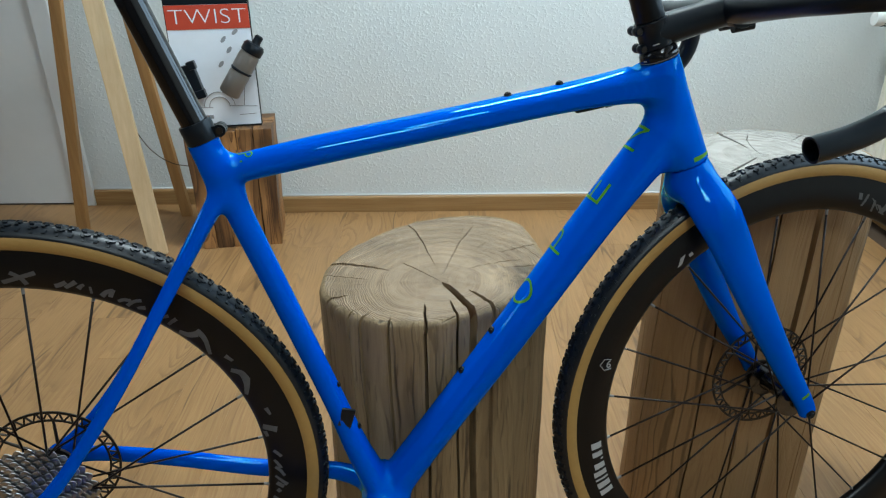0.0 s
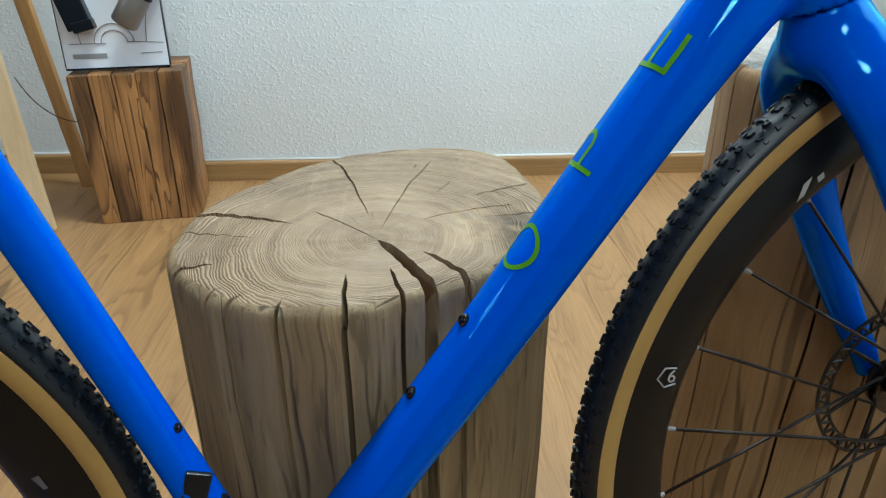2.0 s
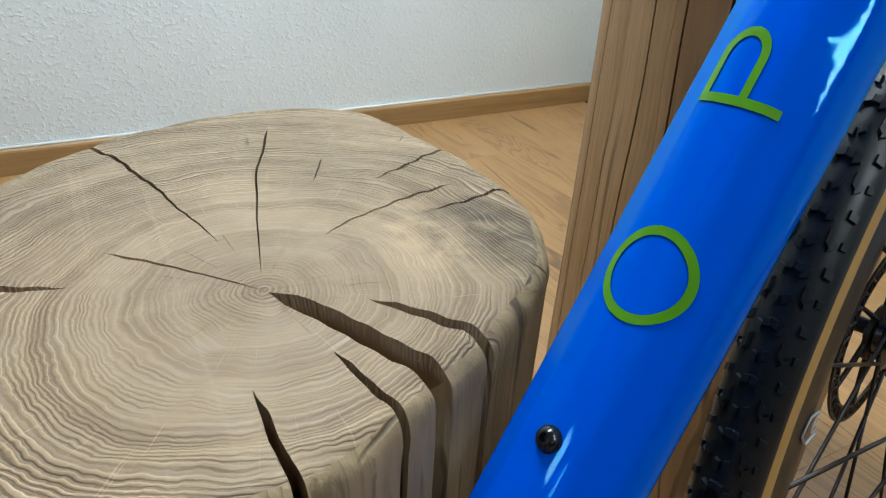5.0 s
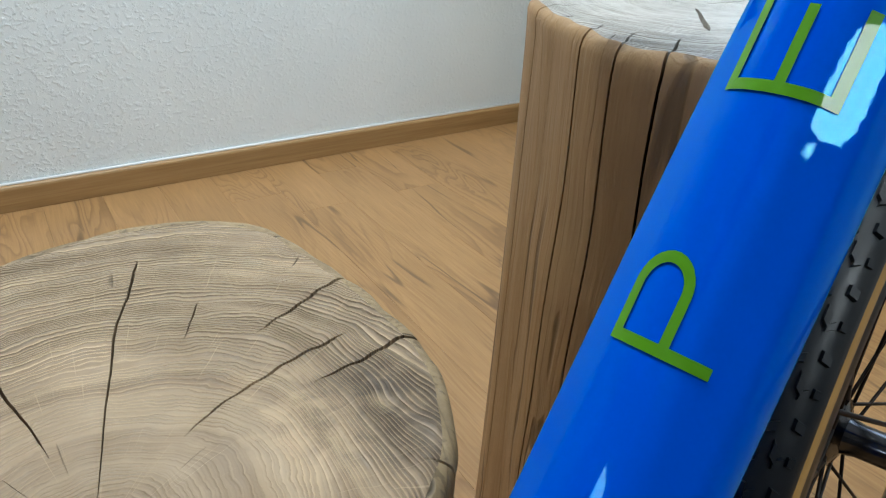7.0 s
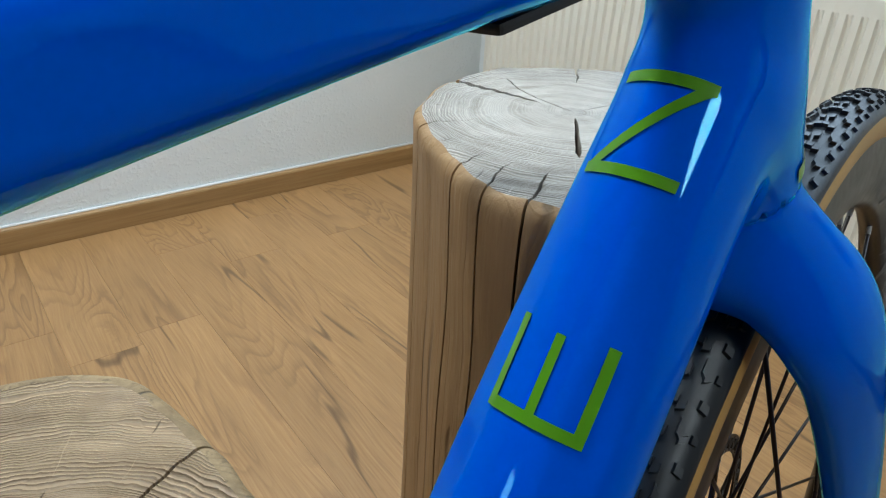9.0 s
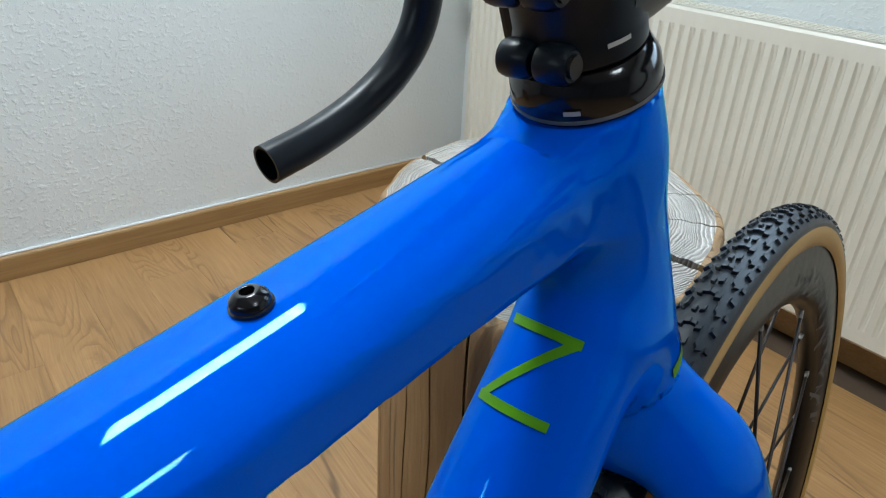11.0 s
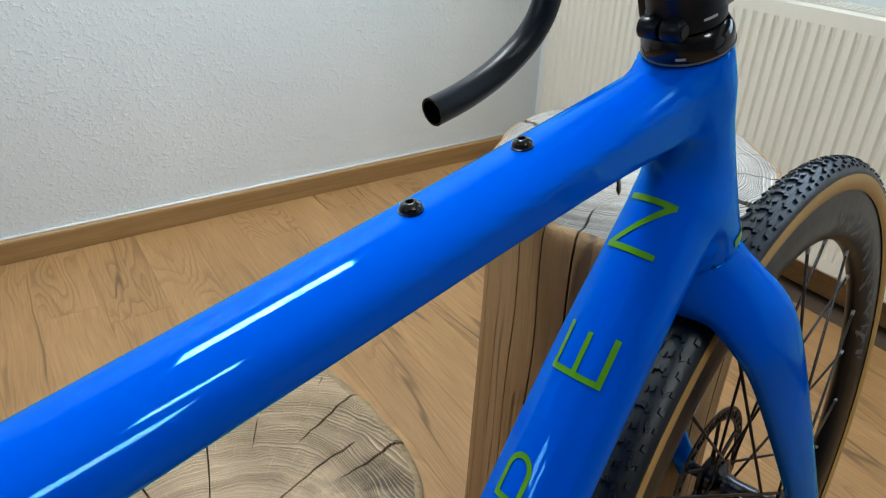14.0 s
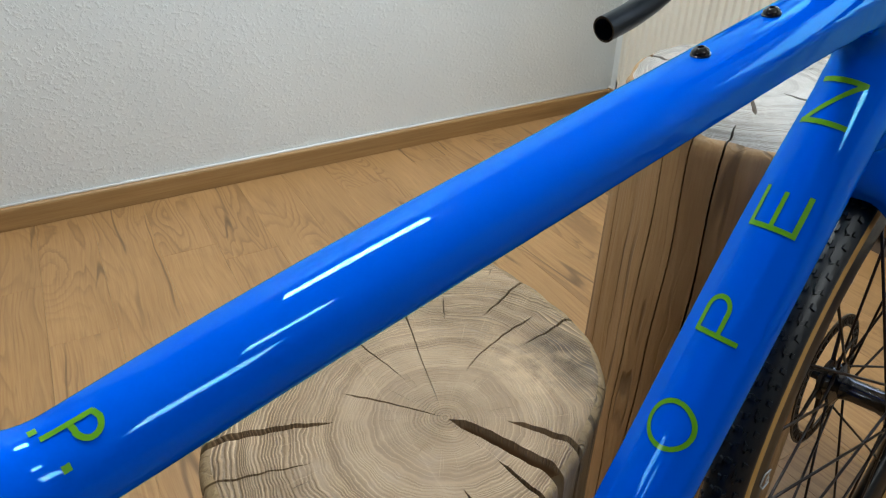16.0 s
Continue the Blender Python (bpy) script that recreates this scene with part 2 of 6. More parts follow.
def stump_top_material(name, light, mid, brown, pith, saw, height, knot=None, dark_lines=0.8, pale_lines=0.6, gloss=0.0):
    """End grain: rings about the pith that stand out more towards the rim, rays, stains, faint saw marks; knot is (x, y, radius) of a grown-over branch."""
    n = Net(mat(name, rough=0.6))
    p = n.coord()
    q = n.vmath("SUBTRACT", p, pith)
    wob = n.noise(n.mapping(p, (9, 9, 9)), 1.0, 3, 0.5)
    fine_w = n.noise(n.mapping(p, (70, 70, 70)), 1.0, 3, 0.6)
    flat = n.vmath("MULTIPLY", q, (1, 1, 0))
    d = n.vmath("LENGTH", flat)
    d2 = n.math("ADD", d, n.math("ADD", n.math("MULTIPLY", n.math("SUBTRACT", wob, 0.5), 0.032), n.math("MULTIPLY", n.math("SUBTRACT", fine_w, 0.5), 0.0055)))
    if knot is not None:
        kd = n.vmath("LENGTH", n.vmath("MULTIPLY", n.vmath("SUBTRACT", p, (knot[0], knot[1], 0)), (1, 0.75, 0)))
        kd = n.math("ADD", kd, n.math("MULTIPLY", n.math("SUBTRACT", fine_w, 0.5), 0.016))
        lump = n.ramp(kd, [(0.0, 1.0), (knot[2] * 0.5, 0.6), (knot[2] * 1.3, 0.0)])
        d2 = n.math("ADD", d2, n.math("MULTIPLY", lump, 0.016))
    sep = n.node("ShaderNodeSeparateXYZ")
    n.link(flat, sep.inputs[0])
    ang = n.math("ARCTAN2", sep.outputs[1], sep.outputs[0])
    # rings lie closer and wider by turns
    beat = n.noise(n.node_vec(d2, 38.0), 1.0, 2, 0.5)
    phase = n.math("FRACT", n.math("ADD", n.math("MULTIPLY", d2, 400.0), n.math("MULTIPLY", beat, 9.0)))
    ring = n.ramp(phase, [(0.0, 0.0), (0.30, 0.15), (0.55, 1.0), (0.74, 0.8), (0.86, 0.0)])
    crest = n.ramp(phase, [(0.0, 0.55), (0.16, 0.0), (0.84, 0.0), (0.93, 1.0), (1.0, 0.55)])
    band = n.ramp(n.noise(n.node_vec(d2, 34.0), 1.0, 3, 0.6), [(0.36, 0.0), (0.62, 1.0)])
    c = n.mix(band, light, mid)
    warm = n.ramp(n.noise(n.node_vec(n.math("ADD", d2, 3.1), 62.0), 1.0, 3, 0.55), [(0.48, 0.0), (0.64, 1.0)])
    c = n.mix(n.math("MULTIPLY", warm, 0.55), c, brown)
    pale = n.ramp(n.noise(n.node_vec(d2, 95.0), 1.0, 2, 0.5), [(0.57, 0.0), (0.70, 1.0)])
    c = n.mix(n.math("MULTIPLY", pale, 0.75), c, tuple(min(1, v * 1.28) for v in light))
    blot = n.ramp(n.noise(p, 13, 4, 0.65), [(0.40, 0.0), (0.70, 1.0)])
    c = n.mix(n.math("MULTIPLY", blot, 0.40), c, brown)
    wash = n.ramp(n.noise(n.mapping(p, (1, 1, 1), (2, 5, 0)), 22, 3, 0.6), [(0.56, 0.0), (0.70, 1.0)])
    c = n.mix(n.math("MULTIPLY", wash, 0.45), c, tuple(min(1, v * 1.2) for v in light))
    vis = n.ramp(n.noise(n.node_vec(ang, 1.7, n.math("MULTIPLY", d, 34.0)), 1.0, 4, 0.6), [(0.34, 0.15), (0.56, 1.0)])
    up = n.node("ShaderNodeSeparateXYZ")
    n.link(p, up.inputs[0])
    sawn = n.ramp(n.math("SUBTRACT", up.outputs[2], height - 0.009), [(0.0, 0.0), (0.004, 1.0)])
    outer = n.math("MULTIPLY", n.ramp(d, [(0.012, 0.45), (0.035, 0.12), (0.07, 0.22), (0.10, 0.45), (0.135, 0.95)]), sawn)
    line = n.math("MULTIPLY", n.math("MULTIPLY", ring, vis), outer)
    c = n.mix(n.math("MULTIPLY", line, dark_lines), c, tuple(v * 0.42 for v in brown))
    ridge = n.math("MULTIPLY", n.math("MULTIPLY", crest, n.ramp(n.noise(p, 19, 3, 0.6), [(0.40, 0.1), (0.58, 1.0)])), n.ramp(d, [(0.03, 0.15), (0.08, 0.5), (0.12, 1.0)]))
    c = n.mix(n.math("MULTIPLY", n.math("MULTIPLY", ridge, sawn), pale_lines), c, tuple(min(1, v * 1.7) for v in light))
    thin = n.ramp(n.math("FRACT", n.math("MULTIPLY", d2, 690.0)), [(0.5, 0.0), (0.8, 1.0), (1.0, 0.0)])
    c = n.mix(n.math("MULTIPLY", thin, 0.14), c, tuple(v * 0.5 for v in brown))
    # rays: pale dashes and dark checks that run outwards
    along = n.math("MULTIPLY", d, 14.0)
    rays = n.ramp(n.noise(n.node_vec(ang, 70.0, along), 1.0, 2, 0.5), [(0.66, 0.0), (0.72, 1.0)])
    c = n.mix(n.math("MULTIPLY", rays, 0.55), c, tuple(min(1, v * 1.3) for v in light))
    darks = n.ramp(n.noise(n.node_vec(n.math("ADD", ang, 9.0), 34.0, along), 1.0, 1, 0.4), [(0.745, 0.0), (0.775, 1.0)])
    c = n.mix(n.math("MULTIPLY", n.math("MULTIPLY", darks, outer), 0.8), c, tuple(v * 0.25 for v in brown))
    sw = n.ramp(n.noise(n.mapping(p, (saw, 2.5, 1), rot=(0, 0, 0.6)), 1.0, 2, 0.5), [(0.6, 0.0), (0.75, 1.0)])
    c = n.mix(n.math("MULTIPLY", sw, 0.20), c, tuple(min(1, v * 1.3) for v in light))
    if knot is not None:
        c = n.mix(n.math("MULTIPLY", n.ramp(kd, [(knot[2] * 0.25, 1.0), (knot[2] * 0.7, 0.75), (knot[2], 0.0)]), n.ramp(n.noise(p, 55, 3, 0.6), [(0.36, 0.4), (0.58, 1.0)])), c, tuple(v * 0.34 for v in brown))
        c = n.mix(n.math("MULTIPLY", n.math("MULTIPLY", crest, n.ramp(kd, [(knot[2] * 0.7, 1.0), (knot[2] * 1.3, 0.0)])), 0.6), c, tuple(min(1, v * 1.2) for v in light))
        # bleached wood beside the branch
        pd = n.vmath("LENGTH", n.vmath("MULTIPLY", n.vmath("SUBTRACT", p, (knot[0] - knot[2] * 1.1, knot[1] + knot[2] * 0.2, 0)), (1.15, 0.62, 0)))
        pale_zone = n.math("MULTIPLY", n.ramp(n.math("ADD", pd, n.math("MULTIPLY", n.math("SUBTRACT", wob, 0.5), 0.05)), [(knot[2] * 0.25, 1.0), (knot[2] * 0.95, 0.0)]), n.ramp(n.noise(p, 70, 3, 0.6), [(0.42, 0.1), (0.62, 1.0)]))
        c = n.mix(n.math("MULTIPLY", pale_zone, 0.5), c, tuple(min(1, v * 1.6) for v in light))
        c = n.mix(n.math("MULTIPLY", n.ramp(kd, [(0.002, 1.0), (0.005, 0.0)]), 0.6), c, tuple(min(1, v * 1.25) for v in light))
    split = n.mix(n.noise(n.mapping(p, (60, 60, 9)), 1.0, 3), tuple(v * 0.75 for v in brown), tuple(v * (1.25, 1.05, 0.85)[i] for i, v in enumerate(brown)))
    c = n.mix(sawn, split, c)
    h = n.math("SUBTRACT", n.math("MULTIPLY", fine_w, 0.4), n.math("ADD", line, n.math("MULTIPLY", darks, 1.5)))
    return n.done(c, n.ramp(fine_w, [(0.3, 0.46 - gloss), (0.7, 0.66 - gloss)]), n.bump(h, 0.8, 0.0022))


def node_vec(self, x, k, y=None):
    v = self.node("ShaderNodeCombineXYZ")
    self.put(v.inputs[0], self.math("MULTIPLY", x, k))
    if y is not None:
        self.put(v.inputs[1], y)
    return v.outputs[0]


Net.node_vec = node_vec


def speckled(name, colour, rough, amount=0.12, scale=60, metal=0.0, coat=0.0, bump=0.0, spec=0.5):
    """A plain surface with faint mottling and handling marks in colour and gloss."""
    n = Net(mat(name, colour, rough, metal, coat))
    n.bsdf.inputs["Specular IOR Level"].default_value = spec
    p = n.coord()
    v = n.noise(p, scale, 4, 0.6)
    w = n.noise(p, scale * 0.07, 3)
    f = n.math("ADD", n.math("MULTIPLY", v, 0.5), n.math("MULTIPLY", w, 0.5))
    c = n.ramp(f, [(0.25, tuple(x * (1 - amount) for x in colour)), (0.75, tuple(min(1, x * (1 + amount)) for x in colour))])
    r = n.ramp(f, [(0.25, max(0, rough - 0.06)), (0.75, min(1, rough + 0.08))])
    return n.done(c, r, n.bump(v, bump, 0.0006) if bump else None)


def paint_material():
    """Blue pigment under tinted clear lacquer: a mirror-like skin over a matt colour."""
    n = Net(mat("blue_gloss_paint", (0.0, 0.07, 0.60), 0.3, 0.0, 0.11, 0.010))
    p = n.coord()
    flake = n.noise(p, 900, 2)
    c = n.mix(flake, (0.0, 0.074, 0.60), (0.0, 0.084, 0.66))
    n.bsdf.inputs["Coat IOR"].default_value = 1.45
    n.bsdf.inputs["Specular IOR Level"].default_value = 0.0
    gloss = n.node("ShaderNodeBsdfGlossy")
    gloss.inputs["Color"].default_value = (0.10, 0.74, 1.0, 1)
    n.put(gloss.inputs["Roughness"], n.ramp(flake, [(0.3, 0.02), (0.7, 0.05)]))
    fres = n.node("ShaderNodeFresnel")
    fres.inputs["IOR"].default_value = 1.45
    skin = n.node("ShaderNodeMixShader")
    n.link(fres.outputs[0], skin.inputs[0])
    n.link(n.bsdf.outputs[0], skin.inputs[1])
    n.link(gloss.outputs[0], skin.inputs[2])
    n.link(skin.outputs[0], n.t.nodes["Material Output"].inputs["Surface"])
    return n.done(c)


STUCCO = stucco_material()
PLANK = plank_material()
OAK_TRIM = board_material("oak_skirting", (0.30, 0.168, 0.060), (0.40, 0.240, 0.098), (6, 90, 160))
HONEY = board_material("honey_stained_pine", (0.36, 0.19, 0.065), (0.46, 0.26, 0.10), (90, 90, 5))
PINE = board_material("pale_pine", (0.62, 0.44, 0.245), (0.72, 0.54, 0.33), (80, 80, 4))
BEAM = burnt_beam_material()
# unseen south and west walls: dark only to bounce and mirror less light
FAR_WALL = speckled("low_bounce_grey", (0.14, 0.14, 0.145), 0.9, 0.06, 5)
WHITE_PAINT = speckled("white_lacquer", (0.74, 0.74, 0.73), 0.45, 0.04, 12)
CREAM = speckled("cream_radiator_enamel", (0.74, 0.71, 0.62), 0.32, 0.03, 14)
CEILING = speckled("ceiling_paint", (0.46, 0.46, 0.45), 0.9, 0.03, 8)
DARK_UNDER = speckled("underlay", (0.08, 0.05, 0.03), 0.9)
BLUE = paint_material()
GREEN = speckled("green_gloss_paint", (0.085, 0.26, 0.006), 0.35, 0.06, 200, coat=0.45, spec=0.1)
CARBON = speckled("matt_black_carbon", (0.0030, 0.0036, 0.0046), 0.34, 0.25, 90, spec=0.28)
BLACK_ALU = speckled("black_anodised_aluminium", (0.004, 0.007, 0.011), 0.33, 0.25, 120, spec=0.30)
BLACK_GLOSS = speckled("gloss_black", (0.006, 0.006, 0.007), 0.12, 0.2, 80)
RUBBER = speckled("black_tread_rubber", (0.0042, 0.0070, 0.0110), 0.38, 0.25, 130, bump=0.2, spec=0.44)
TAN = speckled("tan_sidewall_rubber", (0.385, 0.225, 0.062), 0.6, 0.12, 150, bump=0.15)
STEEL = speckled("brushed_steel", (0.42, 0.42, 0.43), 0.32, 0.15, 150, metal=1.0)
DARK_STEEL = speckled("dark_steel", (0.055, 0.048, 0.042), 0.38, 0.2, 150, metal=0.9)
SPOKE = speckled("black_spoke_steel", (0.014, 0.008, 0.006), 0.35, 0.2, 150, metal=0.4)
NIPPLE = speckled("dull_alloy", (0.22, 0.21, 0.20), 0.35, 0.1, 150)
FAINT_PRINT = speckled("faint_rim_print", (0.10, 0.10, 0.10), 0.5, 0.5, 110)
GREY_PRINT = speckled("grey_rim_print", (0.10, 0.10, 0.105), 0.5, 0.35, 70)
WHITE_PRINT = speckled("white_print", (0.42, 0.42, 0.42), 0.5, 0.05, 60)

CARBON_GLOSS = speckled("lacquered_black_carbon", (0.004, 0.004, 0.005), 0.08, 0.25, 90, spec=0.6)
HUB_SHELL = speckled("polished_black_hub_shell", (0.10, 0.10, 0.11), 0.16, 0.2, 80, metal=1.0)

# ---- builders ----
def link_mesh(name, me, material, parent=None, label="", smooth=True):
    for m in (material if isinstance(material, (list, tuple)) else [material]):
        me.materials.append(m)
    if smooth:
        me.shade_smooth()
    ob = new(name, me)
    if parent is not None:
        ob.parent = parent
    if label:
        tagged(ob, label)
    return ob


def part(name, bm, material, parent=None, label="", smooth=False, crisp=None):
    """Links a bmesh as one mesh object under a thing or a part."""
    me = bpy.data.meshes.new(name)
    bm.normal_update()
    bm.to_mesh(me)
    bm.free()
    ob = link_mesh(name, me, material, parent, label, smooth)
    if crisp is not None:
        me.set_sharp_from_angle(angle=radians(crisp))
    return ob


def thing(name, label, category, group="", m=None, kind=""):
    ob = new(name)
    ob.empty_display_size = 0.05
    if m is not None:
        ob.matrix_world = m
    return tagged(ob, label, category, group, kind)


def box(x0, y0, z0, x1, y1, z1, bevel=0.0, segments=2, bm=None):
    bm = bm or bmesh.new()
    vs = bmesh.ops.create_cube(bm, size=1)["verts"]
    bmesh.ops.transform(bm, matrix=Matrix.Translation(((x0 + x1) / 2, (y0 + y1) / 2, (z0 + z1) / 2)) @ Matrix.Diagonal((x1 - x0, y1 - y0, z1 - z0, 1)), verts=vs)
    if bevel:
        es = list({e for v in vs for e in v.link_edges})
        bmesh.ops.bevel(bm, geom=es, offset=bevel, segments=segments, profile=0.7, affect="EDGES")
    return bm


def lathe(profile, steps=48, axis="Y", bm=None, close=False):
    """Turns a profile of (radius, along) about an axis through the origin."""
    bm = bm or bmesh.new()
    rings = []
    for i in range(steps):
        a = 2 * math.pi * i / steps
        c, s = math.cos(a), math.sin(a)
        row = []
        for r, t in profile:
            co = {"Y": (r * c, t, r * s), "Z": (r * c, r * s, t), "X": (t, r * c, r * s)}[axis]
            row.append(bm.verts.new(co))
        rings.append(row)
    n = len(profile)
    for i in range(steps):
        a, b = rings[i], rings[(i + 1) % steps]
        for j in range(n if close else n - 1):
            k = (j + 1) % n
            bm.faces.new((a[j], b[j], b[k], a[k]))
    bmesh.ops.recalc_face_normals(bm, faces=bm.faces)
    return bm


def rod(bm, p0, p1, r0, r1=None, sides=10, caps=True):
    """A round bar from p0 to p1."""
    p0, p1 = Vector(p0), Vector(p1)
    r0, r1 = float(r0), float(r0 if r1 is None else r1)
    d = (p1 - p0).normalized()
    u = d.orthogonal().normalized()
    v = d.cross(u)
    a = [bm.verts.new(p0 + r0 * (u * math.cos(t) + v * math.sin(t))) for t in np.linspace(0, 2 * math.pi, sides, endpoint=False)]
    b = [bm.verts.new(p1 + r1 * (u * math.cos(t) + v * math.sin(t))) for t in np.linspace(0, 2 * math.pi, sides, endpoint=False)]
    for i in range(sides):
        bm.faces.new((a[i], a[(i + 1) % sides], b[(i + 1) % sides], b[i]))
    if caps:
        bm.faces.new(a[::-1])
        bm.faces.new(b)
    return bm


def spline(points, per=8):
    """Catmull-Rom through rows of numbers."""
    p = np.array(points, float)
    ext = np.vstack([2 * p[0] - p[1], p, 2 * p[-1] - p[-2]])
    out = []
    for i in range(len(p) - 1):
        a, b, c, d = ext[i:i + 4]
        for t in np.linspace(0, 1, per, endpoint=False):
            out.append(0.5 * (2 * b + (c - a) * t + (2 * a - 5 * b + 4 * c - d) * t * t + (3 * b - a - 3 * c + d) * t ** 3))
    return np.array(out + [p[-1]])


def tube(path, radius, sides=20, bm=None, wall=0.0):
    """A tube along a path of points; with a wall, its ends are open."""
    bm = bm or bmesh.new()
    path = [Vector(p) for p in path]
    rad = [float(r) for r in radius] if isinstance(radius, (list, tuple, np.ndarray)) else [radius] * len(path)
    skins = []
    for inner in ((0.0, wall) if wall else (0.0,)):
        rows, u = [], None
        for i, p in enumerate(path):
            d = (path[min(i + 1, len(path) - 1)] - path[max(i - 1, 0)]).normalized()
            u = d.orthogonal().normalized() if u is None else (u - d * u.dot(d)).normalized()
            v = d.cross(u)
            rows.append([bm.verts.new(p + (rad[i] - inner) * (u * math.cos(t) + v * math.sin(t))) for t in np.linspace(0, 2 * math.pi, sides, endpoint=False)])
        for a, b in zip(rows, rows[1:]):
            for i in range(sides):
                bm.faces.new((a[i], a[(i + 1) % sides], b[(i + 1) % sides], b[i]))
        skins.append(rows)
    if wall:
        for e in (0, -1):
            a, b = skins[0][e], skins[1][e]
            for i in range(sides):
                bm.faces.new((a[i], a[(i + 1) % sides], b[(i + 1) % sides], b[i]))
    else:
        bm.faces.new(skins[0][0][::-1])
        bm.faces.new(skins[0][-1])
    bmesh.ops.recalc_face_normals(bm, faces=bm.faces)
    return bm


# ---- the room ----
def wall_x(name, y0, y1, x0, x1, label, hole=None, finish=None):
    """A wall along y, between x0 and x1, with one rectangular hole (y0, y1, z0, z1)."""
    if hole is None:
        bm = box(x0, y0, 0, x1, y1, ROOM_H)
    else:
        a, b, c, d = hole
        bm = box(x0, y0, 0, x1, a, ROOM_H)
        box(x0, b, 0, x1, y1, ROOM_H, bm=bm)
        box(x0, a, 0, x1, b, c, bm=bm)
        box(x0, a, d, x1, b, ROOM_H, bm=bm)
    return tagged(part(name, bm, finish or STUCCO), label, "wall", kind="structure")


def wall_y(name, x0, x1, y0, y1, label, hole=None, finish=None):
    if hole is None:
        bm = box(x0, y0, 0, x1, y1, ROOM_H)
    else:
        a, b, c, d = hole
        bm = box(x0, y0, 0, a, y1, ROOM_H)
        box(b, y0, 0, x1, y1, ROOM_H, bm=bm)
        if c > 0:
            box(a, y0, 0, b, y1, c, bm=bm)
        box(a, y0, d, b, y1, ROOM_H, bm=bm)
    return tagged(part(name, bm, finish or STUCCO), label, "wall", kind="structure")


DOOR = (-2.136, -1.256, 2.02)
NICHE_X, NICHE_Y = -0.60, 2.588           # left of this the wall stands back
wall_y("wall_north", NICHE_X, ROOM_X1 + 0.24, ROOM_Y1, NICHE_Y + 0.2, "white wall with rough sprayed plaster behind the bicycle")
wall_y("wall_north_recess", ROOM_X0, NICHE_X, NICHE_Y, NICHE_Y + 0.2, "white plastered wall that stands back beside the door", (DOOR[0], DOOR[1], 0, DOOR[2]))
wall_x("wall_east", ROOM_Y0 - 0.2, ROOM_Y1, ROOM_X1, ROOM_X1 + 0.24, "white plastered window wall over the radiator", WIN_SIDE)
wall_y("wall_south", ROOM_X0, ROOM_X1, ROOM_Y0 - 0.2, ROOM_Y0, "plain unseen wall behind the camera, grey to cut bounced light", None, FAR_WALL)
wall_x("wall_west", ROOM_Y0 - 0.2, NICHE_Y + 0.2, ROOM_X0 - 0.2, ROOM_X0, "unseen side wall with a high window, grey to cut bounced light", WIN_HIGH, FAR_WALL)
tagged(part("ceiling", box(ROOM_X0 - 0.2, ROOM_Y0 - 0.2, ROOM_H, ROOM_X1 + 0.24, NICHE_Y + 0.2, ROOM_H + 0.12), CEILING), "plain white painted ceiling", "ceiling", kind="structure")
FLOOR = tagged(part("floor", box(ROOM_X0, ROOM_Y0, -0.12, ROOM_X1, NICHE_Y + 0.2, -0.0085), DARK_UNDER), "light oak laminate floor laid in long planks", "floor", kind="structure")


def skirting(name, a, b, inward, label):
    """Oak skirting board with a thin white sealant bead, from a to b along a wall."""
    a, b, w = Vector((*a, 0)), Vector((*b, 0)), Vector((*inward, 0))
    d = (b - a).normalized()
    prof = [(0.0, 0.001), (0.016, 0.001), (0.016, 0.052), (0.0145, 0.0565), (0.011, 0.060), (0.0, 0.060)]
    bm = bmesh.new()
    ends = []
    for p in (a, b):
        ends.append([bm.verts.new(p + w * (t + 0.0005) + Vector((0, 0, z))) for t, z in prof])
    for i in range(len(prof)):
        j = (i + 1) % len(prof)
        bm.faces.new((ends[0][i], ends[1][i], ends[1][j], ends[0][j]))
    for e in ends:
        bm.faces.new(e)
    bmesh.ops.recalc_face_normals(bm, faces=bm.faces)
    board = tagged(part(name, bm, OAK_TRIM), label, "skirting", kind="structure")
    bead = bmesh.new()
    rod(bead, a + w * 0.0045 + Vector((0, 0, 0.0615)), b + w * 0.0045 + Vector((0, 0, 0.0615)), 0.0038, sides=8)
    part("sealant_bead", bead, WHITE_PAINT, board, "white sealant bead", smooth=True)
    return board


skirting("baseboard_north_recess", (DOOR[1] + 0.060, NICHE_Y), (NICHE_X - 0.001, NICHE_Y), (0, -1), "oak-coloured skirting board beside the door")
skirting("baseboard_north", (NICHE_X, ROOM_Y1), (ROOM_X1 - 0.017, ROOM_Y1), (0, -1), "oak-coloured skirting board along the plastered wall")
skirting("baseboard_east", (ROOM_X1, ROOM_Y1), (ROOM_X1, ROOM_Y0), (-1, 0), "oak-coloured skirting board under the radiator")


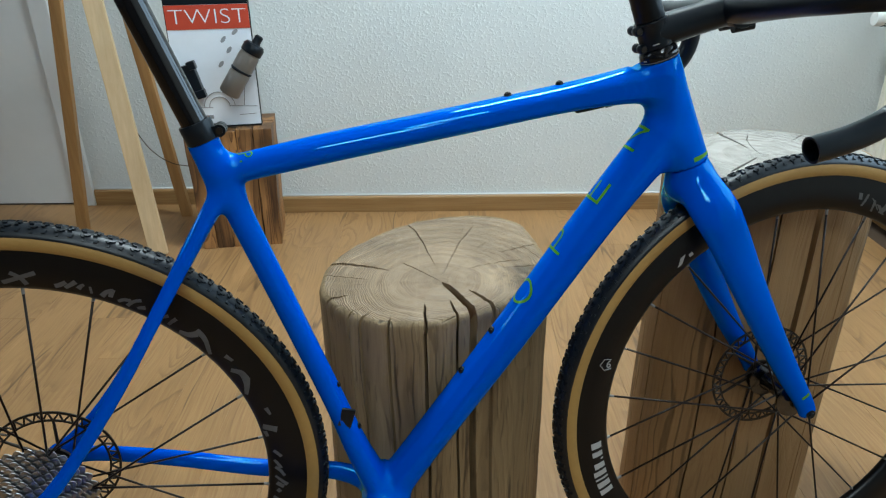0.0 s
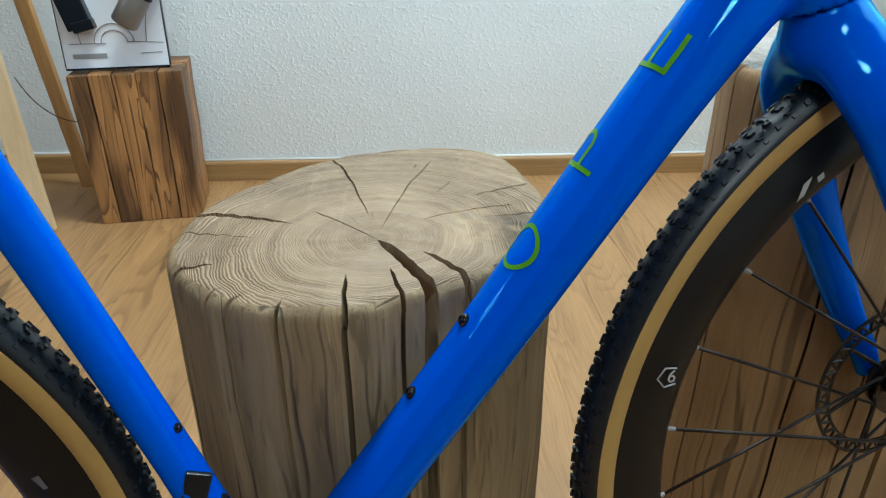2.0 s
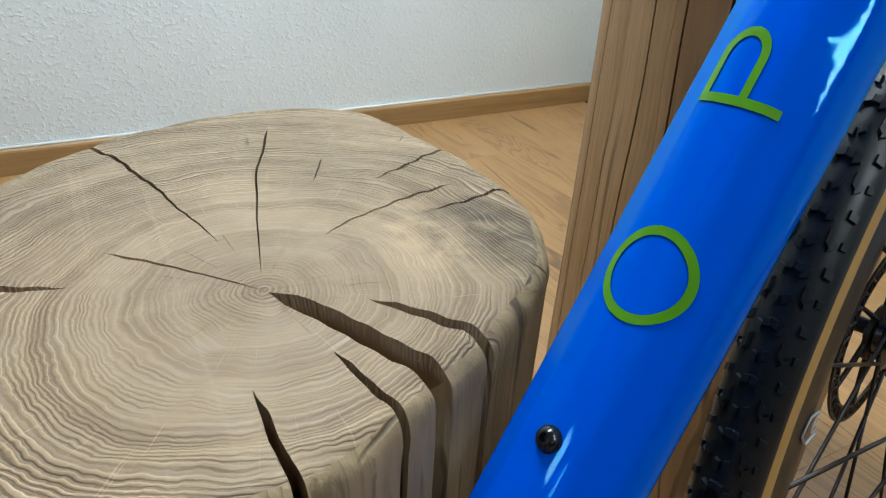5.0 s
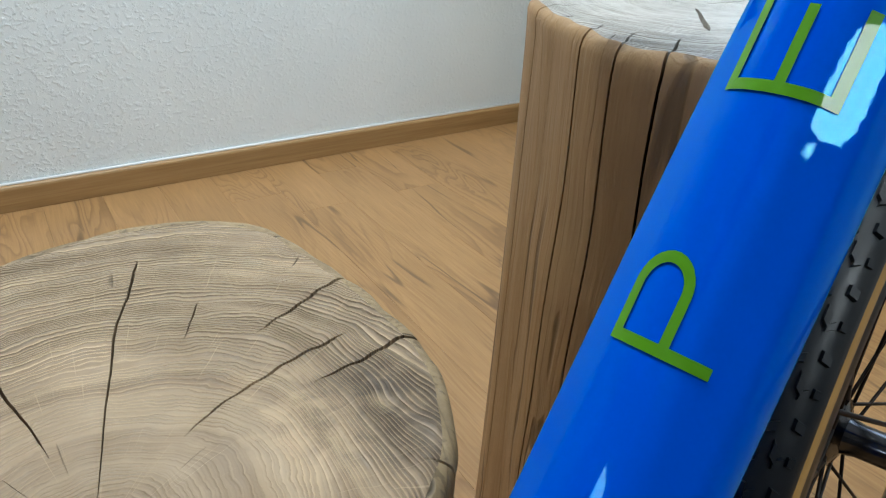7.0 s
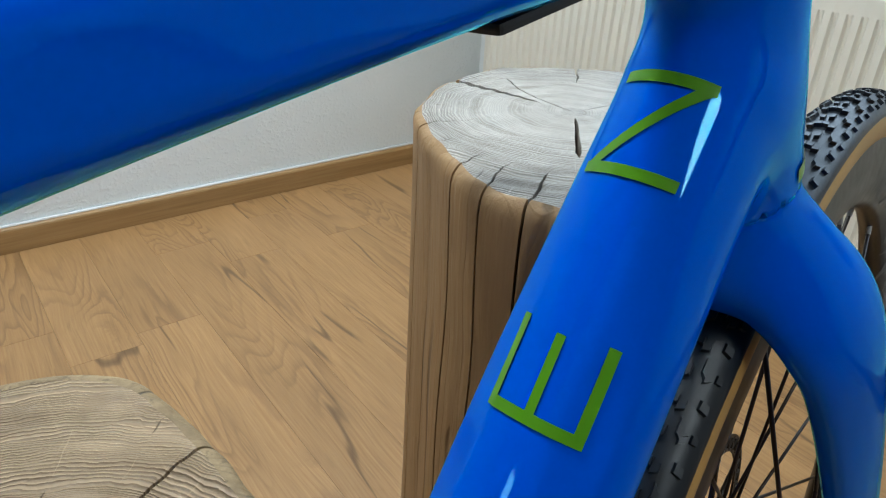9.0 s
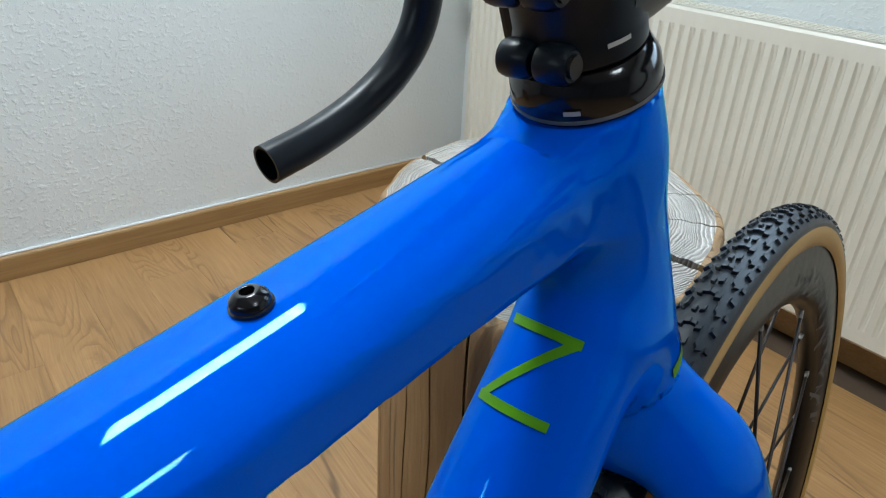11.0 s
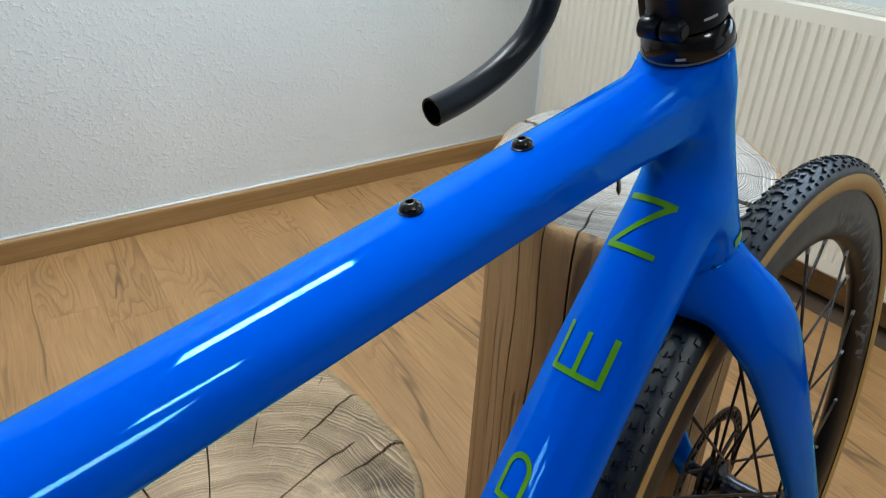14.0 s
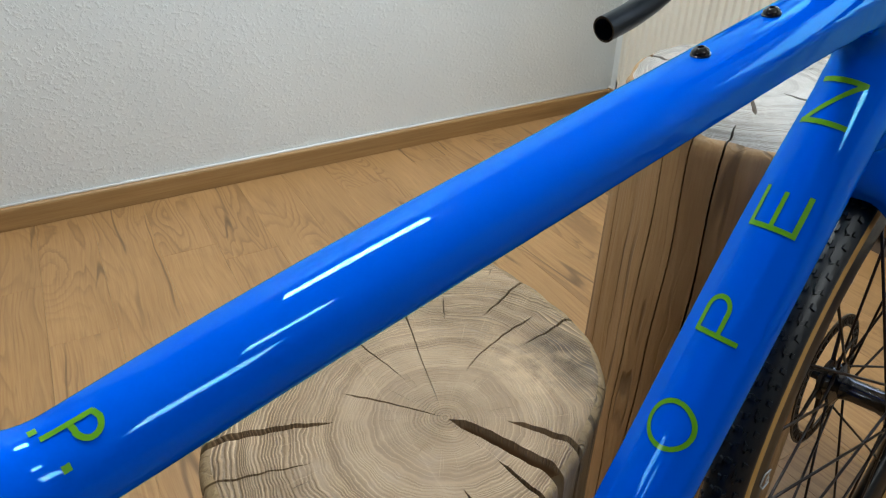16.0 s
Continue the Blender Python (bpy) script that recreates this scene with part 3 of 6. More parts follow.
def build_door():
    d = thing("door_1", "closed flush white door in a white frame", "door", m=Matrix.Translation((DOOR[0], NICHE_Y, 0)), kind="structure")
    w, h = DOOR[1] - DOOR[0], DOOR[2]
    part("door_leaf", box(0.012, -0.004, 0.006, w - 0.012, 0.036, h - 0.012, 0.002), WHITE_PAINT, d)
    for x0, x1 in ((-0.052, 0.009), (w - 0.009, w + 0.056)):
        part("casing", box(x0, -0.020, 0.0, x1, -0.001, h + 0.05, 0.004), WHITE_PAINT, d)
    part("casing", box(0.010, -0.019, h - 0.009, w - 0.010, -0.0015, h + 0.049, 0.004), WHITE_PAINT, d)
    hb = bmesh.new()
    rod(hb, (0.07, -0.002, 1.04), (0.07, -0.05, 1.04), 0.008)
    rod(hb, (0.065, -0.05, 1.04), (0.19, -0.05, 1.04), 0.009)
    part("door_handle", hb, STEEL, d, "brushed steel lever", smooth=True, crisp=40)


build_door()


def build_window(name, label, along, hole, plane, depth):
    """A white framed window with two panes in a wall's hole; along is the axis that the wall runs on."""
    a, b, c, d = hole
    root = thing(name, label, "window", kind="structure")

    def slab(u0, u1, z0, z1, t0, t1):
        return box(u0, t0, z0, u1, t1, z1, 0.004) if along == "x" else box(t0, u0, z0, t1, u1, z1, 0.004)
    t0, t1 = plane, plane + depth
    e = 0.06
    for u0, u1, z0, z1 in ((a, a + e, c + e + 0.001, d - e - 0.001), (b - e, b, c + e + 0.001, d - e - 0.001), (a, b, c, c + e), (a, b, d - e, d), ((a + b) / 2 - e / 2, (a + b) / 2 + e / 2, c + e + 0.001, d - e - 0.001)):
        part("window_frame", slab(u0, u1, z0, z1, min(t0, t1), max(t0, t1)), WHITE_PAINT, root)
    return root


build_window("window_1", "white framed window over the radiator", "y", WIN_SIDE, ROOM_X1 + 0.03, 0.05)
build_window("window_2", "small high window in the grey side wall", "y", WIN_HIGH, ROOM_X0 - 0.03, -0.05)
tagged(part("window_sill", box(ROOM_X1 - 0.10, WIN_SIDE[0] - 0.05, WIN_SIDE[2] - 0.03, ROOM_X1 - 0.001, WIN_SIDE[1] + 0.05, WIN_SIDE[2] - 0.001, 0.004), WHITE_PAINT), "white inner window sill over the radiator", "window sill", kind="structure")


def build_ceiling_light(at, size):
    root = thing("ceiling_light", "flat white rectangular ceiling light, switched on", "ceiling light", "ceiling lights", Matrix.Translation((at[0], at[1], ROOM_H)))
    w, d = size[0] / 2, size[1] / 2
    e = 0.02
    for x0, y0, x1, y1 in ((-w - e, -d - e, w + e, -d), (-w - e, d, w + e, d + e), (-w - e, -d + 0.0005, -w, d - 0.0005), (w, -d + 0.0005, w + e, d - 0.0005)):
        part("frame_bar", box(x0, y0, -0.03, x1, y1, -0.001, 0.002), WHITE_PAINT, root)
    part("back_plate", box(-w + 0.001, -d + 0.001, -0.012, w - 0.001, d - 0.001, -0.002), WHITE_PAINT, root)


for place, size, watts in CEILING_LIGHTS:
    build_ceiling_light(place, size)


# ---- radiator ----
def build_radiator():
    X, y0, y1, z0, z1 = 1.512, 0.72, 2.374, 0.094, 0.644
    root = thing("radiator", "cream enamelled panel radiator with vertical ribs under the window", "radiator", m=Matrix.Translation((X, y0, z0)))
    L, H = y1 - y0, z1 - z0
    pitch, dip = 0.0262, 0.0062
    n = int(L / pitch)
    prof = [(0.0, 0.0)]
    for i in range(n):
        o = 0.012 + i * pitch
        prof += [(o, 0.0), (o + 0.0110, 0.0), (o + 0.0152, dip), (o + 0.0200, dip), (o + 0.0242, 0.0)]
    prof.append((L, 0.0))
    lo, hi = 0.034, H - 0.036
    bm = bmesh.new()
    rows = []
    for z, k in ((0.0, 0), (0.006, 0), (lo, 0), (lo + 0.022, 1), (hi - 0.022, 1), (hi, 0), (H - 0.006, 0), (H, 0)):
        x = 0.004 if z in (0.0, H) else 0.0
        rows.append([bm.verts.new((x + t * k, y, z)) for y, t in prof])
    for a, b in zip(rows, rows[1:]):
        for i in range(len(prof) - 1):
            bm.faces.new((a[i], b[i], b[i + 1], a[i + 1]))
    bmesh.ops.recalc_face_normals(bm, faces=bm.faces)
    part("front_panel", bm, CREAM, root, smooth=True, crisp=28)
    part("rear_panel", box(0.066, 0.0, 0.0, 0.078, L, H, 0.003), CREAM, root)
    for y in (0.0, L - 0.003):
        part("side_cover", box(0.001, y - 0.001, 0.004, 0.078, y + 0.004, H - 0.001, 0.001), CREAM, root)
    g = bmesh.new()
    for x in np.linspace(0.006, 0.072, 5):
        box(x, 0.003, H - 0.003, x + 0.004, L - 0.003, H + 0.003, bm=g)
    for y in np.arange(0.01, L - 0.01, 0.024):
        box(0.006, y, H - 0.0028, 0.076, y + 0.004, H + 0.0022, bm=g)
    part("top_grille", g, CREAM, root)
    pipe = bmesh.new()
    rod(pipe, (0.04, L + 0.035, -z0 + 0.001), (0.04, L + 0.035, 0.05), 0.008, sides=14)
    rod(pipe, (0.04, L + 0.035, 0.05), (0.04, L - 0.002, 0.05), 0.008, sides=14)
    part("supply_pipe", pipe, CREAM, root, smooth=True, crisp=40)
    v = bmesh.new()
    rod(v, (0.04, L, H - 0.05), (0.04, L + 0.03, H - 0.05), 0.011, sides=18)
    part("valve_body", v, STEEL, root, "chromed valve body", smooth=True, crisp=40)
    kn = lathe([(0.0, 0.0), (0.019, 0.0), (0.0222, 0.004), (0.0225, 0.062), (0.0205, 0.066), (0.0, 0.066)], 32, "X")
    spot = Vector((0.010, L + 0.05, H + 0.020))
    for vtx in kn.verts:
        vtx.co = Vector((spot.x - vtx.co.x, vtx.co.y + spot.y, vtx.co.z + spot.z))
    kb = part("thermostat_knob", kn, WHITE_PAINT, root, "white thermostat head with dark scale marks", smooth=True, crisp=40)
    for row, x in enumerate((-0.014, -0.026, -0.038)):
        for a in (200, 222, 244, 262):
            t = radians(a + row * 5)
            bm = box(x - 0.004, -0.0003, -0.0016, x + 0.0030, 0.0003, 0.0016)
            bmesh.ops.transform(bm, matrix=Matrix.Translation((spot.x, spot.y + 0.0226 * math.cos(t), spot.z + 0.0226 * math.sin(t))) @ Matrix.Rotation(t - radians(90), 4, "X"), verts=bm.verts)
            part("scale_mark", bm, BLACK_ALU, kb)
    cap = lathe([(0.0, -0.014), (0.018, -0.014), (0.0215, -0.010), (0.0215, -0.0002), (0.0, -0.0002)], 32, "X")
    for vtx in cap.verts:
        vtx.co = Vector((spot.x - vtx.co.x, vtx.co.y + spot.y, vtx.co.z + spot.z))
    part("end_ring", cap, BLACK_ALU, kb, "black ring", smooth=True, crisp=40)
    v2 = bmesh.new()
    rod(v2, (0.04, L + 0.05, H - 0.05), (0.012, L + 0.05, H + 0.020), 0.009, sides=14)
    part("valve_stem", v2, STEEL, root, "chromed valve stem", smooth=True, crisp=40)


build_radiator()


# ---- tree stumps ----
def build_stump(name, label, centre, height, radius, pith, cracks, side, top, seed, round_edge=0.016, ripple=1.0):
    """An upright log section: polar mesh with real drying cracks. cracks: rows of (angle in degrees about the pith, start radius, end radius, gap at the rim, depth, bend in degrees)."""
    root = thing(name, label, "tree stump", "log stools", Matrix.Translation((*centre, 0)))
    NA, NR, NZ = 2300, 110, 34
    px, py = pith
    base_rng = random.Random(seed)
    ph = [base_rng.uniform(0, 6.28) for _ in range(6)]
    # columns crowd together at the cracks
    fine = np.linspace(0, 2 * np.pi, 20000, endpoint=False)
    dens = np.ones_like(fine)
    for c in cracks:
        da = (fine - radians(c[0]) + np.pi) % (2 * np.pi) - np.pi
        dens += (4.0 + 500 * c[3]) * np.exp(-(da / radians(1.1)) ** 2)
        dens += (7.0 if c[3] > 0.004 else 5.0) * np.exp(-(da / max(c[3] * 8, 0.016)) ** 4)
    cum = np.cumsum(dens)
    ang = np.interp(np.arange(NA) / NA * cum[-1], cum, fine)
    # outline as a distance from the pith along each ray
    rays = np.stack([np.cos(ang), np.sin(ang)], 1)
    lo, hi = np.zeros(NA), np.full(NA, 0.5)
    for _ in range(32):
        mid = (lo + hi) / 2
        q = np.array([px, py]) + rays * mid[:, None]
        th = np.arctan2(q[:, 1], q[:, 0])
        rr = radius(th) + ripple * (0.0022 * np.sin(7 * th + ph[0]) + 0.0015 * np.sin(13 * th + ph[1]) + 0.0011 * np.sin(23 * th + ph[2]))
        inside = np.hypot(q[:, 0], q[:, 1]) < rr
        lo, hi = np.where(inside, mid, lo), np.where(inside, hi, mid)
    R = lo

    order = sorted(cracks, key=lambda c: c[0])
    home = np.radians([c[0] for c in order])
    Rm = R.mean()

    def bent(a, d):
        """Turns each ray so that the mesh runs along the cracks; d is one distance for the whole row."""
        f = min(max(d / Rm, 0), 1)
        goal = [h + radians(c[5]) * (1 - f) + (radians(0.55) * math.sin(d * 60 + c[0]) + radians(0.3) * math.sin(d * 170 + 2 * c[0])) * (1 - math.exp(-d / 0.03)) for h, c in zip(home, order)]
        goal = np.maximum.accumulate(np.array(goal) + np.arange(len(goal)) * 1e-4)
        return np.interp((a - home[0]) % (2 * np.pi), np.append(home - home[0], 2 * np.pi), np.append(goal, goal[0] + 2 * np.pi))

    def opening(a, d):
        """How deep the cracks cut at each nominal angle and distance."""
        cut = np.zeros_like(a)
        for c0, r0, r1, gap, deep, bend in cracks:
            f = np.clip((d - r0) / max(Rm - r0, 1e-3), 0, 1.1)
            da = (a - radians(c0) + np.pi) % (2 * np.pi) - np.pi
            w = gap * (0.30 + 0.70 * f) * np.clip((d - r0) / 0.012, 0, 1) * np.clip((r1 - d) / 0.010, 0, 1)
            s = np.clip(1.15 - np.abs(da) * d / np.maximum(w / 2, 1e-6), 0, 1)
            cut = np.maximum(cut, np.where(w > 1e-5, np.minimum(1, s * 2.2) * deep, 0))
        return cut
    verts = []
    # top: rings from the pith outwards, rounding over at the rim
    fr = np.concatenate([np.linspace(0.02, 0.9, NR - 12), np.linspace(0.905, 1.0, 12)])
    for f in fr:
        d = f * R
        edge = np.clip((d - (R - round_edge)) / round_edge, 0, 1)
        drop = round_edge * (1 - np.sqrt(np.clip(1 - edge ** 2, 0, 1)))
        turn_ = bent(ang, f * Rm)
        cut = opening(ang, d)
        d = d - np.minimum(opening(ang, R), 0.035) * np.clip((f - 0.65) / 0.35, 0, 1) ** 2
        uneven = 0.0010 * np.sin(9 * ang + ph[3] + 30 * d) * f + 0.0006 * np.sin(d * 400 + 3 * np.sin(3 * ang)) * f
        verts.append(np.stack([px + np.cos(turn_) * d, py + np.sin(turn_) * d, height - drop + uneven - cut], 1))
    n_top = len(fr)
    zs = np.concatenate([np.linspace(0.985, 0.90, 8), np.linspace(0.87, 0.0, NZ - 8)])
    for k in zs:
        z = k * (height - round_edge)
        flare = 1 + 0.03 * (1 - k) ** 2
        lean = 0.0022 * np.sin(3 * ang + ph[4] + 2.5 * k) + 0.0016 * np.sin(11 * ang + ph[5] + 1.2 * k)
        cut = opening(ang, R)
        fade = np.clip(0.35 + 1.0 * k, 0.0, 1.0)
        d = R * flare + lean * (1 - k) ** 0.5 - np.minimum(cut, 0.035) * fade
        turn_ = bent(ang, Rm) + 0.010 * np.sin(7 * k + ang * 2 + ph[0]) + 0.005 * np.sin(19 * k + ang * 5)
        verts.append(np.stack([px + np.cos(turn_) * d, py + np.sin(turn_) * d, z - k * np.maximum(cut - round_edge, 0)], 1))
    rows = len(verts)
    V = np.concatenate(verts + [np.array([[px, py, height]])])
    i = np.arange(NA)
    j = (i + 1) % NA
    quads = np.concatenate([np.stack([r * NA + i, (r + 1) * NA + i, (r + 1) * NA + j, r * NA + j], 1) for r in range(rows - 1)])
    tris = np.stack([np.full(NA, rows * NA), i, j], 1)
    me = bpy.data.meshes.new(name)
    me.from_pydata(V.tolist(), [], quads.tolist() + tris.tolist() + [((rows - 1) * NA + i[::-1]).tolist()])
    idx = np.zeros(len(me.polygons), dtype=np.int32)
    idx[(n_top - 7) * NA:(rows - 1) * NA] = 1
    me.materials.append(top)
    me.materials.append(side)
    me.polygons.foreach_set("material_index", idx)
    me.shade_smooth()
    me.set_sharp_from_angle(angle=radians(38))
    body = new("log", me)
    body.parent = root
    return root


def harmonics(base, *waves):
    """An outline round a log: a mean radius and, wave by wave, the sizes of its cosine and sine."""
    def radius(th):
        r = base + 0 * th
        for k, (c, q) in enumerate(waves, 1):
            r = r + c * np.cos(k * th) + q * np.sin(k * th)
        return r
    return radius


SIDE_A = stump_side_material("log_side", (0.262, 0.178, 0.086), (0.405, 0.288, 0.150), (0.130, 0.080, 0.035))
SIDE_B = stump_side_material("brown_log_side", (0.300, 0.172, 0.070), (0.39, 0.237, 0.104), (0.17, 0.090, 0.033), 0.55, 0.2)
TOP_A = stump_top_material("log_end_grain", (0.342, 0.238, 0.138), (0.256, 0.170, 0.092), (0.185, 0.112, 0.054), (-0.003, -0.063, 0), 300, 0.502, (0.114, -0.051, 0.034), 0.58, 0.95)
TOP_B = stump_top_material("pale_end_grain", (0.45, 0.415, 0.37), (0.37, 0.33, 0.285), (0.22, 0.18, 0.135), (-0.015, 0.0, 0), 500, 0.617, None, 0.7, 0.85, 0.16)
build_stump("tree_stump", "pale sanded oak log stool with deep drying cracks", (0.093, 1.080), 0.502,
            harmonics(0.1676, (-0.0026, -0.0005), (-0.0035, 0.0203), (-0.0022, -0.0053), (-0.0022, -0.0044), (0.0001, -0.0018)), (-0.003, -0.063),
            [(-63, 0.003, 0.9, 0.0135, 0.090, 5), (-45, 0.045, 0.9, 0.0072, 0.05, 24), (-77, 0.052, 0.9, 0.0050, 0.04, 3), (-37, 0.098, 0.9, 0.0014, 0.015, 30),
             (73, 0.014, 0.196, 0.0013, 0.02, 6), (59, 0.112, 0.150, 0.0012, 0.010, 4), (105, 0.050, 0.9, 0.0019, 0.02, -8), (137, 0.0, 0.080, 0.0026, 0.02, -6),
             (161, 0.080, 0.9, 0.0050, 0.03, -13), (172, 0.100, 0.9, 0.0014, 0.01, 8), (-161, 0.132, 0.9, 0.0036, 0.02, -8), (-145, 0.140, 0.9, 0.0036, 0.02, -12),
             (-137, 0.126, 0.9, 0.0042, 0.02, -12), (-121.5, 0.108, 0.9, 0.0046, 0.03, -14), (-99, 0.064, 0.9, 0.0055, 0.04, -22),
             (36.5, 0.122, 0.9, 0.0016, 0.012, 25), (24, 0.052, 0.145, 0.0014, 0.012, 26), (17.5, 0.105, 0.9, 0.0018, 0.015, 14), (-13, 0.112, 0.9, 0.0014, 0.012, 12)],
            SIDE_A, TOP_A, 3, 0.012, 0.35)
build_stump("tree_stump", "tall brown oak log stool beside the front wheel", (0.615, 1.215), 0.617,
            harmonics(0.1680, (-0.0112, -0.0212), (0.0015, 0.0215), (0.0064, -0.0063), (-0.0041, 0.0), (0.0024, 0.0022)), (-0.015, 0.0),
            [(100, 0.032, 0.9, 0.0095, 0.055, 0), (-85, 0.045, 0.9, 0.0100, 0.06, 0), (72, 0.0, 0.115, 0.0026, 0.012, 22), (-2, 0.004, 0.12, 0.0022, 0.012, 0), (-137, 0.016, 0.110, 0.0055, 0.03, 5),
             (163, 0.085, 0.9, 0.0020, 0.02, 6), (180, 0.145, 0.9, 0.0012, 0.02, 0), (-164, 0.145, 0.9, 0.0014, 0.02, 0), (-154, 0.14, 0.9, 0.0014, 0.02, 0), (-144, 0.145, 0.9, 0.0017, 0.025, 0),
             (-121, 0.12, 0.9, 0.0020, 0.025, 0), (-104, 0.12, 0.9, 0.0020, 0.02, 0), (20, 0.10, 0.9, 0.0022, 0.02, 0), (42, 0.10, 0.9, 0.0030, 0.02, 0), (-30, 0.10, 0.9, 0.0024, 0.02, 0), (-55, 0.11, 0.9, 0.0024, 0.02, 0), (140, 0.13, 0.9, 0.0016, 0.02, 0)],
            SIDE_B, TOP_B, 8, 0.010, 0.4)


# ---- flamed beam block with the bottle display ----
CRATE = pose(-0.566, 2.293, 0, 0, 0, 8.5)


def build_beam_block():
    root = thing("wooden_block", "block of flamed old timber beams standing on the floor", "plinth", m=CRATE)
    xs = [-0.128, -0.082, -0.030, 0.022, 0.072, 0.128]
    rng = random.Random(4)
    for row, (y0, y1) in enumerate(((-0.095, -0.002), (0.002, 0.095))):
        for a, b in zip(xs, xs[1:]):
            e = rng.uniform(-0.003, 0.003)
            bm = box(a + 0.001, y0 + rng.uniform(0, 0.004), 0.0, b - 0.001, y1, 0.385 + e, 0.004)
            bmesh.ops.subdivide_edges(bm, edges=[x for x in bm.edges if abs(x.verts[0].co.z - x.verts[1].co.z) > 0.2], cuts=6)
            for v in bm.verts:
                v.co.x += 0.0012 * math.sin(v.co.z * 31 + a * 90 + row) * (1 if 0.01 < v.co.z < 0.37 else 0)
                v.co.x *= 1.0 + 0.05 * (v.co.z / 0.36 - 0.5)
            part("beam", bm, BEAM, root)
    return root


build_beam_block()
POSTER_WHITE = speckled("white_card", (0.80, 0.83, 0.88), 0.5, 0.04, 30)
RED_PRINT = speckled("red_print", (0.50, 0.055, 0.022), 0.5, 0.08, 40)
GREY_INK = speckled("grey_ink", (0.28, 0.28, 0.29), 0.6, 0.15, 60)


def text_mesh(name, body, size, m, material, parent, depth=0.0004, label="", thin=0.0):
    cu = bpy.data.curves.new(name, "FONT")
    cu.body, cu.size, cu.extrude, cu.align_x, cu.align_y = body, size, depth, "CENTER", "CENTER"
    cu.offset = thin
    tmp = bpy.data.objects.new(name, cu)
    scene.collection.objects.link(tmp)
    me = bpy.data.meshes.new_from_object(tmp.evaluated_get(bpy.context.evaluated_depsgraph_get()))
    bpy.data.objects.remove(tmp)
    ob = link_mesh(name, me, material, parent, label, smooth=False)
    ob.matrix_local = m
    return ob


def build_display():
    """A white card display with a red head, a bottle and its holder mounted on it."""
    m = pose(-0.576, 2.248, 0.3885, -4, 0, 10)
    root = thing("bottle_display", "white cardboard display panel with red heading and line drawings", "display", m=m)
    part("panel", box(-0.118, -0.012, 0.001, 0.116, 0.006, 0.40, 0.002), POSTER_WHITE, root)
    part("red_heading", box(-0.1175, -0.0135, 0.285, 0.1155, -0.0125, 0.352), RED_PRINT, root, "red printed band")
    part("black_heading", box(-0.1175, -0.0135, 0.353, 0.1155, -0.0125, 0.398), BLACK_ALU, root, "black printed band")
    part("black_edge", box(-0.119, -0.0135, -0.0005, 0.117, 0.007, 0.004, 0.001), BLACK_ALU, root, "black lower edge")
    for x in (-0.1195, 0.1165):
        part("black_edge", box(x, -0.0130, 0.0045, x + 0.002, 0.0065, 0.40), BLACK_ALU, root, "black side edge")
    text_mesh("lettering", "TWIST", 0.060, pose(0.0, -0.0140, 0.318, 90, 0, 0) @ Matrix.Diagonal((1.25, 1, 1, 1)), POSTER_WHITE, root, label="white thin-stroked heading", thin=-0.0012)
    # printed line drawing: arches, base lines and small ovals
    for r in (0.030, 0.045):
        arc = [(0.0 + r * math.cos(t), -0.0130, 0.060 + r * math.sin(t)) for t in np.linspace(0, math.pi, 17)]
        part("printed_line", tube(arc, 0.0011, 6), GREY_INK, root, smooth=True)
    for pts in ([(-0.10, 0.06), (-0.02, 0.060)], [(0.03, 0.062), (0.11, 0.058)], [(0.055, 0.034), (0.105, 0.036)], [(0.072, 0.062), (0.08, 0.12), (0.10, 0.19)], [(-0.075, 0.06), (-0.083, 0.12), (-0.10, 0.19)]):
        part("printed_line", tube(spline([(x, -0.0130, z) for x, z in pts], 6) if len(pts) > 2 else [(x, -0.0130, z) for x, z in pts], 0.0010, 6), GREY_INK, root, smooth=True)
    part("printed_bar", box(-0.098, -0.0134, 0.026, -0.022, -0.0126, 0.037, 0.001), GREY_INK, root, "unreadable grey printed name")
    for x, z, a in ((0.020, 0.185, 50), (0.048, 0.225, 50), (0.070, 0.275, 40), (0.035, 0.255, 50)):
        bm = bmesh.new()
        bmesh.ops.create_circle(bm, cap_ends=True, segments=20, radius=0.011)
        bmesh.ops.transform(bm, matrix=Matrix.Translation((x, -0.0132, z)) @ Matrix.Rotation(radians(90), 4, "X") @ Matrix.Rotation(radians(a), 4, "Z") @ Matrix.Diagonal((1, 0.5, 1, 1)), verts=bm.verts)
        part("printed_oval", bm, GREY_INK, root)
    # holder
    hb = box(-0.028, -0.040, -0.047, 0.028, -0.001, 0.047, 0.006)
    box(-0.016, -0.046, -0.054, 0.032, -0.012, -0.030, 0.004, bm=hb)
    box(0.010, -0.044, 0.030, 0.034, -0.012, 0.054, 0.004, bm=hb)
    h = part("bottle_holder", hb, BLACK_ALU, root, "black plastic bottle holder")
    h.matrix_local = pose(-0.072, -0.0126, 0.142, 0, -14, 0)
    # bottle
    glass = mat("smoky_translucent_plastic", (0.23, 0.205, 0.18), 0.28)
    Net(glass).bsdf.inputs["Transmission Weight"].default_value = 0.35
    bt = lathe([(0.0, 0.0), (0.026, 0.0), (0.0305, 0.005), (0.0305, 0.070), (0.0285, 0.076), (0.0285, 0.082), (0.0305, 0.088), (0.0305, 0.125), (0.028, 0.136), (0.0, 0.1365)], 40, "Z")
    b = part("bottle", bt, glass, root, "smoky grey drinking bottle with black cap", smooth=True, crisp=50)
    b.matrix_local = pose(0.036, -0.062, 0.104, 0, 34, 0)
